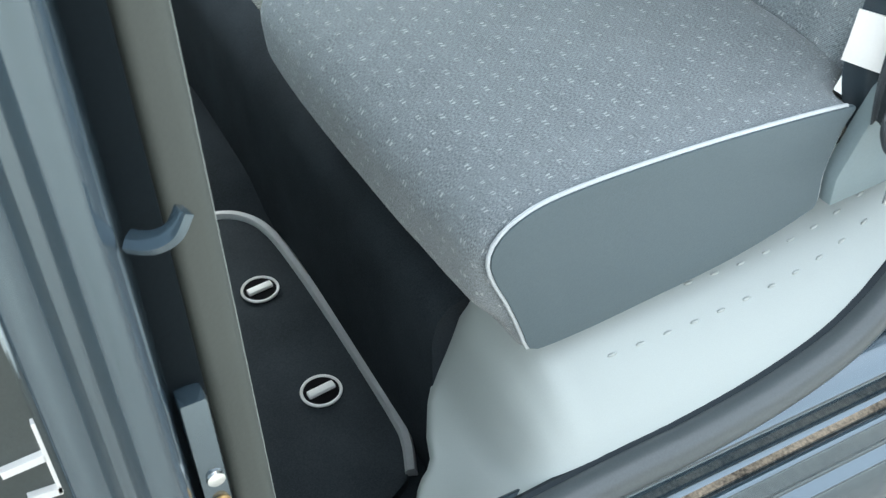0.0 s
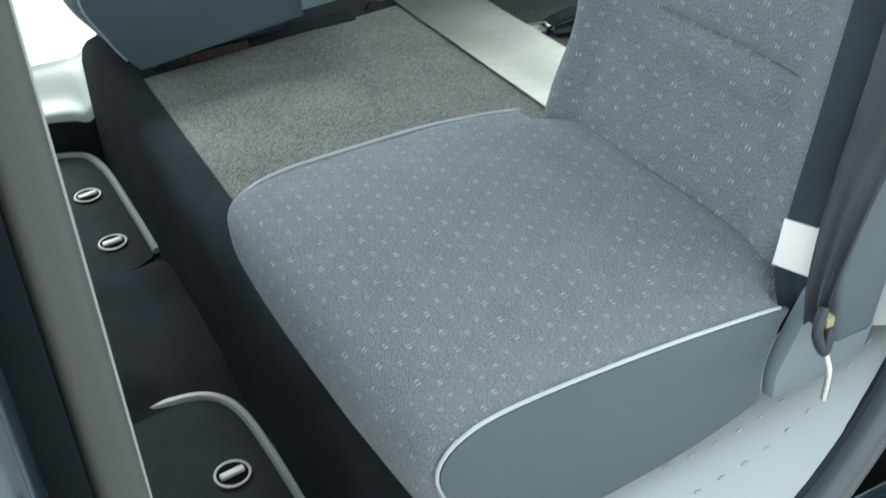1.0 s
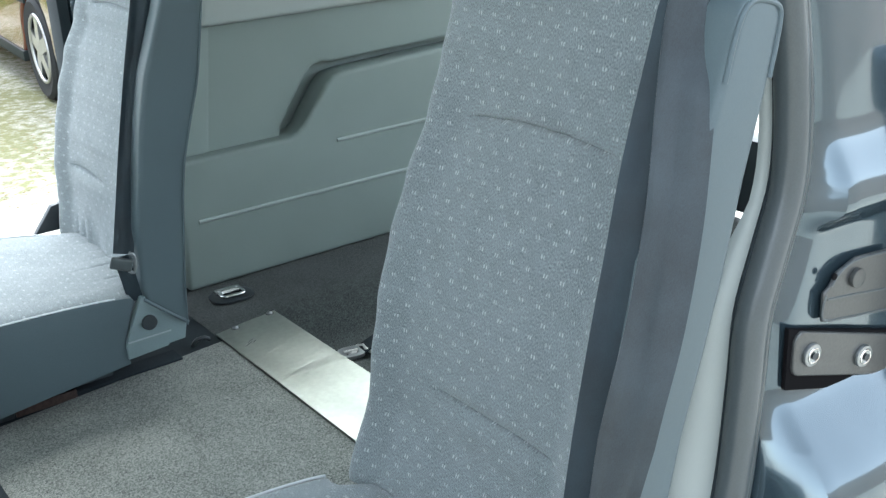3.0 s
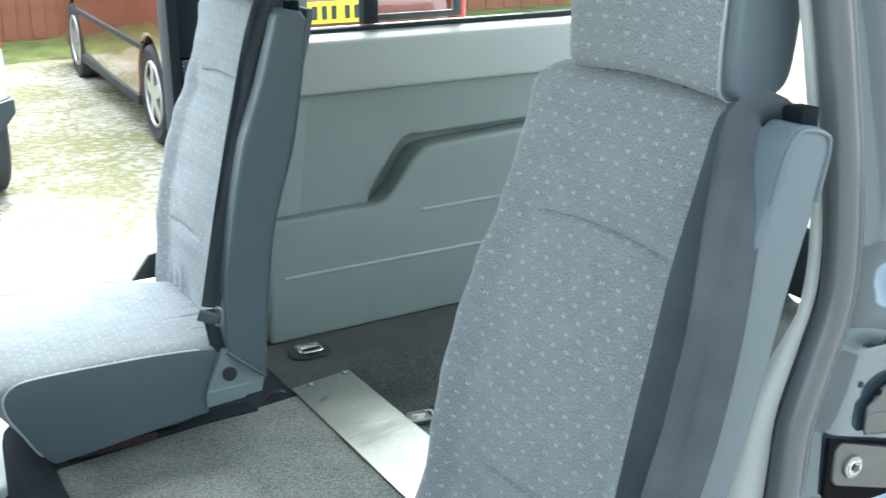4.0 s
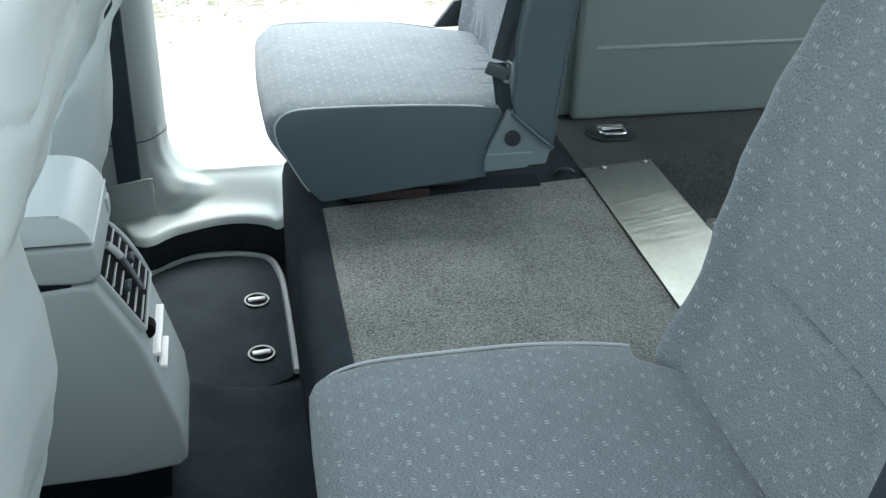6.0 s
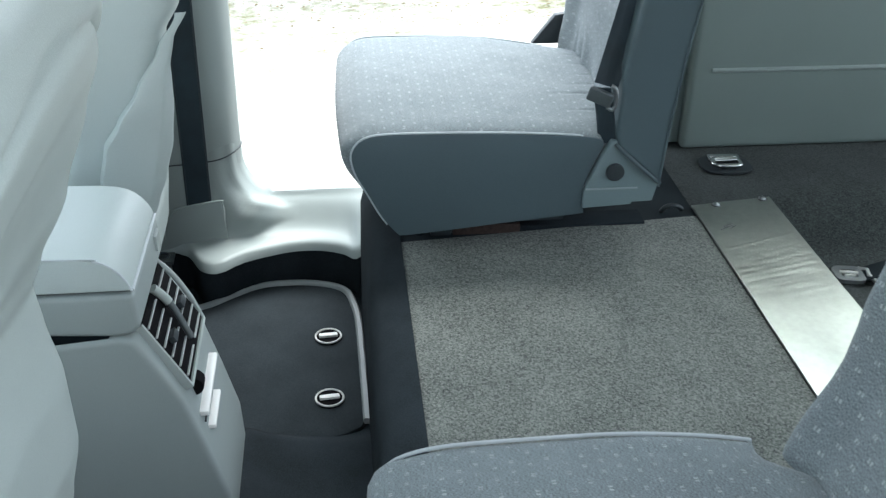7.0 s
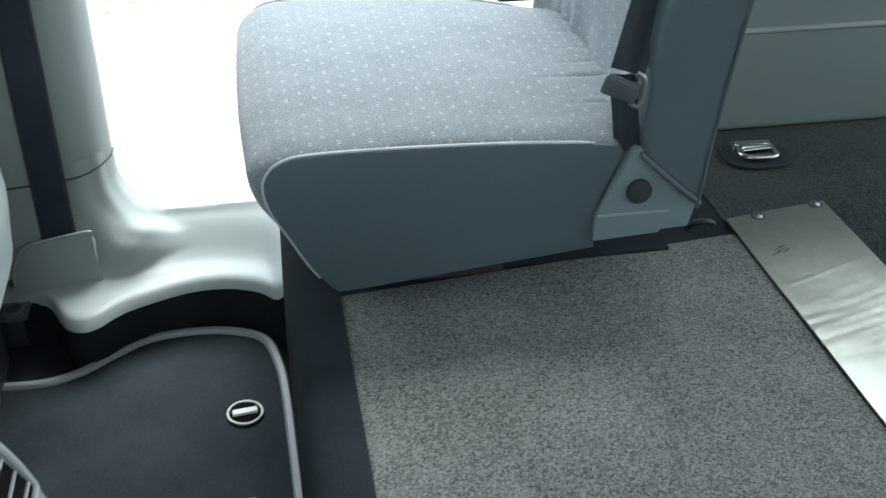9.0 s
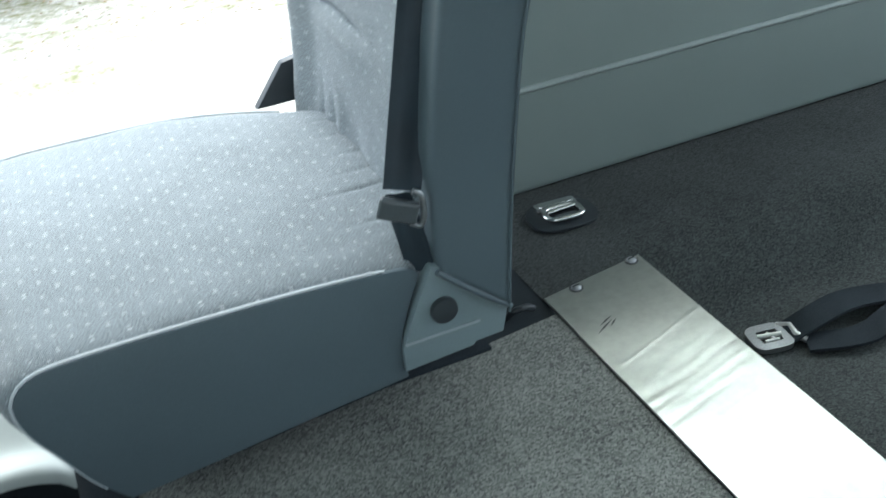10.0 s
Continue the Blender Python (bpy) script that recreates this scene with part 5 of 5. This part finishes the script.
# ---- near rear door jamb: striker plate and lock ----
lock = thing("door_striker", (0.655, -0.7745, 0.411), "dark steel striker plate with two bright bolts on the jamb", "door latch")
lock.rotation_euler = (0, 0, radians(-3.8))
part("plate", prism([(-0.028, 0.033), (-0.035, 0.030), (-0.039, 0.023), (-0.039, -0.008), (-0.036, -0.016), (-0.029, -0.020), (0.14, -0.073), (0.14, -0.020)], "y", -0.006, 0.0, 0.0025, 3), PLATE, lock, "satin steel plate")
part("backing", prism([(-0.046, 0.040), (0.146, -0.018), (0.146, -0.090), (-0.044, -0.034)], "y", -0.002, 0.004, 0.001), INK, lock)
for x, z in ((-0.013, 0.002), (0.078, -0.028)):
    b_ = part("bolt", disc((x, -0.005, z), (0, -1, 0), 0.0135, 0.006, 24, 0.0028), STEEL, lock)
    part("collar", tube([Vector((x + 0.0082 * math.cos(a), -0.0112, z + 0.0082 * math.sin(a))) for a in (2 * math.pi * k / 24 for k in range(24))], 0.0013, closed=True, n=8, up=(0, 1, 0)), CHROME, b_)
    part("socket", disc((x, -0.0121, z), (0, -1, 0), 0.0045, 0.001, 6, 0.0), BLACK, b_)
catch = thing("door_lock", (0.682, -0.7745, 0.482), "dark stamped lock housing on the painted jamb", "door lock")
catch.rotation_euler = (0, 0, radians(-3.8))
# grey steel colour paints the dull reflection on the painted housing
part("housing", prism([(-0.018, -0.040), (0.10, -0.060), (0.10, 0.018), (0.03, 0.024), (0.0, 0.014), (-0.010, 0.000), (-0.020, -0.006)], "y", -0.003, 0.002, 0.003, 3), PLATE, catch, "pressed lock housing, reflection put into its grey metal colour")
for k, pts in enumerate((((-0.016, -0.008), (-0.018, -0.036), (0.02, -0.045), (0.095, -0.056)), ((-0.008, 0.000), (0.002, 0.012), (0.030, 0.021), (0.095, 0.016)), ((-0.014, -0.014), (0.03, -0.020), (0.095, -0.030)))):
    part("pressing", tube(curve_through([(x, -0.003, z) for x, z in pts], 24), 0.0015, n=6, up=(0, 1, 0)), SEAL, catch)
part("bolt", disc((0.030, -0.003, 0.001), (0, -1, 0), 0.011, 0.006), PLATE, catch)
part("rivet", disc((-0.008, -0.003, 0.012), (0, -1, 0), 0.004, 0.003), INK, catch)


# ---- far sliding door, slid back along the outside ----
door = thing("sliding_door", (0.9, 0.93, -0.2), "dark blue sliding door standing open along the body", "door")
part("skin", box((-0.45, 0.0, -0.05), (0.70, 0.06, 0.85), 0.02, 3), PAINT, door)
part("edge", box((-0.475, -0.02, -0.05), (-0.45, 0.05, 1.35), 0.006), RUBBER, door, "black rubber door edge")
part("window_frame", box((-0.45, 0.01, 0.85), (-0.38, 0.05, 1.35), 0.008), RUBBER, door)


# ---- outside ----
def ground_material():
    m = bpy.data.materials.new("mossy concrete")
    m.use_nodes = True
    n, l = m.node_tree.nodes, m.node_tree.links
    b = n["Principled BSDF"]
    b.inputs["Roughness"].default_value = 0.95
    co = n.new("ShaderNodeTexCoord").outputs["Object"]
    tex = []
    for s, d in ((1.1, 8), (16.0, 10), (90.0, 8)):
        t = n.new("ShaderNodeTexNoise")
        t.inputs["Scale"].default_value, t.inputs["Detail"].default_value, t.inputs["Roughness"].default_value = s, d, 0.65
        l.new(co, t.inputs["Vector"])
        tex.append(t.outputs["Fac"])
    grit = n.new("ShaderNodeValToRGB")
    grit.color_ramp.elements[0].color, grit.color_ramp.elements[1].color = (0.24, 0.235, 0.205, 1), (0.54, 0.53, 0.475, 1)
    grit.color_ramp.elements[0].position, grit.color_ramp.elements[1].position = 0.36, 0.64
    l.new(tex[2], grit.inputs["Fac"])
    moss = n.new("ShaderNodeValToRGB")
    moss.color_ramp.elements[0].color, moss.color_ramp.elements[1].color = (0.065, 0.072, 0.028, 1), (0.25, 0.25, 0.12, 1)
    l.new(tex[2], moss.inputs["Fac"])
    sep = n.new("ShaderNodeSeparateXYZ")
    l.new(co, sep.inputs[0])
    near = n.new("ShaderNodeMapRange")
    near.inputs["From Min"].default_value, near.inputs["From Max"].default_value = 2.6, 4.4
    near.inputs["To Min"].default_value, near.inputs["To Max"].default_value = -0.12, 0.13
    l.new(sep.outputs[1], near.inputs["Value"])
    where = nmath(m, "MULTIPLY_ADD", tex[0], 0.8, nmath(m, "MULTIPLY_ADD", tex[1], 0.9, nmath(m, "MULTIPLY_ADD", tex[2], 0.25, nmath(m, "ADD", near.outputs[0], -0.125))))
    rng = n.new("ShaderNodeMapRange")
    rng.inputs["From Min"].default_value, rng.inputs["From Max"].default_value = 0.84, 1.06
    l.new(where, rng.inputs["Value"])
    mix = n.new("ShaderNodeMix")
    mix.data_type = "RGBA"
    l.new(rng.outputs[0], mix.inputs["Factor"])
    l.new(grit.outputs["Color"], mix.inputs["A"])
    l.new(moss.outputs["Color"], mix.inputs["B"])
    l.new(mix.outputs["Result"], b.inputs["Base Color"])
    bp = n.new("ShaderNodeBump")
    bp.inputs["Strength"].default_value, bp.inputs["Distance"].default_value = 0.6, 0.01
    l.new(tex[2], bp.inputs["Height"])
    l.new(bp.outputs[0], b.inputs["Normal"])
    return m


structure(part("ground", grid(lambda u, v: (-400 + 800 * u, -400 + 800 * v, -0.62), 8, 8), ground_material()), "worn pale concrete drive with moss and grit")

GRASS = material("mossy grass", (0.12, 0.15, 0.035), 0.95, spread=0.5, scale=30, fine=90, bump=0.8, depth=0.03)
FENCE = material("red-brown fence wood", (0.22, 0.085, 0.045), 0.75, spread=0.3, scale=30, fine=160, bump=0.4)
SUVWHITE = material("white car paint", (0.64, 0.645, 0.625), 0.3, coat=0.8, bump=0.0, spread=0.02)
CLAD = material("grey bumper plastic", (0.030, 0.041, 0.043), 0.6, spread=0.1, gloss=0.25)
TYRE = material("tyre rubber", (0.024, 0.027, 0.030), 0.85, spread=0.25, fine=120)
RIM = material("silver wheel", (0.55, 0.56, 0.57), 0.3, 0.8)
# maroon base colour stands in for the fence reflected in dark paint
DARKPAINT = material("dark paint, maroon reflection", (0.16, 0.045, 0.032), 0.12, 0.2, coat=1.0, bump=0.0)
LAMP = material("red lamp lens", (0.55, 0.02, 0.015), 0.12, coat=1.0, bump=0.0)
YELLOW = material("yellow plate", (0.75, 0.62, 0.03), 0.4, spread=0.03)
DARKGLASS = material("dark car glass", (0.02, 0.025, 0.026), 0.05, coat=1.0, bump=0.0)


def wheel(center, axis_x, r, w, parent, loc):
    """A wheel with tyre, rim and spokes; axis along x."""
    c = Vector(center) - loc
    prof = [(r * 0.66, -w * 0.42), (r * 0.90, -w * 0.5), (r * 0.98, -w * 0.42), (r, -w * 0.25), (r, w * 0.25), (r * 0.98, w * 0.42), (r * 0.90, w * 0.5), (r * 0.66, w * 0.42)]
    bm = bmesh.new()
    n = 40
    rings = [[bm.verts.new(c + Vector((h, q * math.cos(2 * math.pi * k / n), q * math.sin(2 * math.pi * k / n)))) for q, h in prof] for k in range(n)]
    for k in range(n):
        a, b = rings[k], rings[(k + 1) % n]
        for i in range(len(prof)):
            j = (i + 1) % len(prof)
            bm.faces.new((a[i], a[j], b[j], b[i]))
    wh = part("wheel", bm, TYRE, parent, "black tyre")
    s = -1 if axis_x < 0 else 1
    part("rim", disc(c + Vector((s * w * 0.20, 0, 0)), (s, 0, 0), r * 0.67, w * 0.05, 32), BLACK, wh)
    bm = None
    bm = tube([c + Vector((s * w * 0.42, r * 0.64 * math.cos(2 * math.pi * k / 32), r * 0.64 * math.sin(2 * math.pi * k / 32))) for k in range(32)], r * 0.04, closed=True, up=(1, 0, 0))
    for k in range(5):
        a = 2 * math.pi * k / 5 + 0.3
        d = Vector((0, math.cos(a), math.sin(a)))
        bm = sweep([c + Vector((s * w * 0.42, 0, 0)), c + Vector((s * w * 0.38, 0, 0)) + d * r * 0.64], [(-r * 0.13, -0.01), (r * 0.13, -0.01), (r * 0.13, 0.012), (-r * 0.13, 0.012)], bm, up=(1, 0, 0))
    part("spokes", bm, RIM, wh, "silver alloy wheel")


def suv():
    t = thing("parked_suv", (-0.2, 5.6, -0.62), "white off-road car with dark plastic bumpers parked tail-on", "car")
    L = t.location.copy()

    def add(name, bm, mat, parent=t, text=""):
        bmesh.ops.translate(bm, vec=-L, verts=bm.verts)
        return part(name, bm, mat, parent, text)
    side = [(4.86, -0.12), (4.84, 0.15), (4.90, 0.42), (5.02, 0.95), (5.3, 1.08), (7.2, 1.05), (7.9, 0.5), (9.0, 0.40), (9.2, 0.1), (9.2, -0.2), (4.95, -0.2)]
    body = add("body", prism(side, "x", -1.10, 0.675, 0.07, 4), SUVWHITE)
    cl = [(0.10, -0.055), (0.33, -0.050), (0.36, -0.055), (0.41, -0.098), (0.45, -0.098), (0.69, -0.040), (0.69, -0.115), (0.62, -0.20), (0.55, -0.237), (0.445, -0.267), (0.284, -0.271), (0.265, -0.185), (0.245, -0.172), (0.10, -0.171)]
    add("bumper", prism(cl, "y", 4.78, 5.1, 0.015, 3), CLAD, body, "dark grey plastic bumper")
    add("bumper", prism([(0.105, -0.175), (0.25, -0.18), (0.27, -0.30), (0.217, -0.48), (0.18, -0.505), (0.105, -0.515)], "y", 4.80, 5.05, 0.012, 3), CLAD, body, "dark bumper end")
    low = add("rear_panel", box((-1.0, 4.81, -0.46), (0.098, 4.95, -0.195), 0.008), CLAD, body, "dark lower tailgate panel")
    add("trim_bar", box((-1.0, 4.795, -0.474), (0.112, 4.83, -0.457), 0.004), STRIP, low, "pale strip")
    add("trim_bar", box((-1.0, 4.79, -0.52), (0.112, 4.83, -0.502), 0.004), STRIP, low, "pale strip")
    add("tailgate", box((-1.0, 4.805, -0.185), (0.088, 4.90, 0.50), 0.012), SUVWHITE, body)
    lamp = add("tail_lamp", prism([(0.39, 0.205), (0.665, 0.215), (0.665, 0.55), (0.43, 0.55)], "y", 4.825, 4.93, 0.012, 3), LAMP, body, "red tail lamp")
    # light grey tube paints the lit top edge of the bumper
    add("edge_strip", tube(curve_through([(x, 4.782, z + 0.004) for x, z in cl[:6]], 30), 0.005, n=8, up=(0, 1, 0)), STRIP, body, "highlight painted along the upper bumper edge")
    add("arch_lip", tube(curve_through([(0.12, 4.776, -0.166), (0.235, 4.776, -0.168), (0.262, 4.776, -0.180), (0.278, 4.776, -0.215), (0.284, 4.776, -0.262)], 24), 0.010, n=8, up=(0, 1, 0)), CLAD, body, "moulded bumper crease")
    add("seam", box((0.452, 4.777, -0.262), (0.458, 4.79, -0.105), 0.0), BLACK, body)
    add("axle", tube([(0.20, 5.0, -0.36), (0.50, 5.0, -0.34)], 0.045, n=10, up=(0, 1, 0)), BLACK, body, "dark rear axle")
    add("exhaust", tube([(0.34, 4.92, -0.335), (0.36, 5.3, -0.32)], 0.024, n=12, up=(0, 0, 1)), RUST, body, "brown exhaust pipe")
    add("jamb", box((0.104, 4.815, -0.185), (0.128, 4.86, 0.5), 0.004), SUVWHITE, body)
    add("seam", box((0.090, 4.822, -0.19), (0.102, 4.84, 0.5), 0.0), BLACK, body)
    for x in (0.55, -0.95):
        wheel((x, 5.21, -0.265), 1, 0.355, 0.210, t, L)
        wheel((x, 8.2, -0.27), 1, 0.35, 0.235, t, L)
    t.location.y -= 0.28
    t.location.x -= 0.03


def mpv():
    t = thing("parked_mpv", (2.45, 6.6, -0.62), "dark people carrier parked tail-on, fence reflection painted in maroon, silver wheels", "car")
    L = t.location.copy()

    def add(name, bm, mat, parent=t, text=""):
        bmesh.ops.translate(bm, vec=-L, verts=bm.verts)
        return part(name, bm, mat, parent, text)
    arch = []
    for yc in (8.55, 5.55):
        arch += [(yc + 0.37 * math.cos(a), -0.28 + 0.37 * math.sin(a)) for a in (math.pi * k / 10 for k in range(11)) if -0.28 + 0.37 * math.sin(a) > -0.40]
    side = [(4.62, -0.36), (4.55, 0.10), (4.60, 0.45), (4.78, 1.0), (5.1, 1.12), (7.6, 1.10), (8.6, 0.62), (9.5, 0.42), (9.62, 0.0), (9.55, -0.36)] + [(9.0, -0.40)] + arch[:11] + [(8.1, -0.42), (6.0, -0.42)] + arch[11:] + [(5.1, -0.40)]
    body = add("body", prism(side, "x", 1.66, 3.46, 0.03, 3), DARKPAINT)
    add("sill_strip", box((1.645, 5.95, -0.43), (1.70, 8.15, -0.36), 0.01), CLAD, body)
    add("door_strip", box((1.648, 5.7, -0.02), (1.662, 8.3, 0.02), 0.004), CLAD, body)
    add("rear_window", box((1.85, 4.60, 0.52), (3.2, 4.68, 0.98), 0.02), DARKGLASS, body)
    pl = add("number_plate", box((2.30, 4.53, 0.235), (2.84, 4.56, 0.365), 0.004), YELLOW, body, "yellow number plate")
    for k in range(7):
        x = 2.36 + k * 0.062 + (0.025 if k > 3 else 0)
        add("bar", box((x, 4.525, 0.26), (x + 0.032, 4.532, 0.34), 0.0), BLACK, pl)
    add("bumper", box((1.68, 4.48, -0.36), (3.44, 4.7, 0.02), 0.04, 3), CLAD, body)
    for x1, x2 in ((3.40, 3.46),):
        add("tail_lamp", box((x1, 4.50, 0.15), (x2, 4.66, 0.62), 0.03, 3), LAMP, body, "red tail lamp")
    for y in (5.55, 8.55):
        wheel((1.76, y, -0.29), -1, 0.33, 0.21, t, L)
        wheel((3.26, y, -0.29), 1, 0.33, 0.21, t, L)
    t.rotation_euler = (0, 0, radians(-3.5))
    t.location.x += 0.10


def fence():
    f = thing("fence", (0, 10.95, -0.62), "red-brown stained close-board wooden fence behind the drive", "fence")
    bm0 = box((-0.0745, -0.011, 0.06), (0.0745, 0.011, 1.85), 0.004, 1)
    first = None
    for k in range(110):
        if first is None:
            first = part("board", bm0, FENCE, f)
            ob = first
        else:
            ob = new("board", first.data)
            ob.parent = f
        ob.location = (-6.5 + k * 0.147, 0.012 * (k % 2), 0.01 * random.random())
    part("gravel_board", box((-6.6, 0.0, 0.0), (9.7, 0.03, 0.08), 0.004), FENCE, f)
    structure(part("grass_strip", grid(lambda u, v: (-7 + 17 * u, 9.7 + 1.25 * v - 0.12 * noise.noise((u * 30, 0, 0)) * (1 - v), -0.616 + 0.05 * v + 0.03 * noise.noise((u * 90, v * 8, 0))), 240, 12), GRASS), "mossy grass verge along the fence")


for wx in (-1.85, 1.45):
    for wy in (-0.77, 0.79):
        road = thing("wheel", (wx, wy, -0.62), "black tyre on a silver alloy wheel under the vehicle", "wheel", "wheels of the vehicle")
        road.rotation_euler = (0, 0, radians(90 if wy > 0 else -90))
        wheel((0, 0, 0.298), 1, 0.298, 0.19, road, Vector((0, 0, 0)))


# added wall, out of view: dims near-side light and darkens reflections in the paint
UNSEEN_WALL = material("unseen brown wall", (0.27, 0.235, 0.205), 0.9, spread=0.15, scale=12, fine=60, bump=0.3)
structure(part("wall_unseen", box((-8.0, -5.4, -0.62), (9.0, -5.1, 2.0), 0.02), UNSEEN_WALL), "unseen brown wall added to shape light and reflections on the near side")


def leaf_litter():
    """Dry leaves and grit scattered over the drive, thicker under the car's tail."""
    rnd = random.Random(11)
    bm = bmesh.new()
    for k in range(1100):
        x, y = rnd.uniform(-1.6, 3.2), max(3.0 + 0.8 * rnd.random(), rnd.gauss(4.1, 0.5))
        r = rnd.uniform(0.003, 0.011)
        a, tilt = rnd.uniform(0, 6.3), rnd.uniform(-0.5, 0.5)
        ring = []
        for i in range(5):
            q = a + i * 2 * math.pi / 5
            e = r * (1.5 if i == 0 else rnd.uniform(0.6, 1.0))
            ring.append(bm.verts.new((x + e * math.cos(q), y + e * math.sin(q), -0.612 + 0.004 * rnd.random() + 0.3 * tilt * e * math.cos(q - a))))
        tip = bm.verts.new((x, y, -0.606))
        for i in range(5):
            bm.faces.new((ring[i], ring[(i + 1) % 5], tip))
    ob = part("leaf_litter", bm, LITTER, sharp=180)
    tagged(ob, "dry tan leaves and grit scattered over the drive", "leaf litter", kind="stuff")


LITTER = material("dry leaves", (0.19, 0.145, 0.075), 0.9, spread=0.7, scale=60, fine=90, bump=0.0)
leaf_litter()
suv()
mpv()
fence()
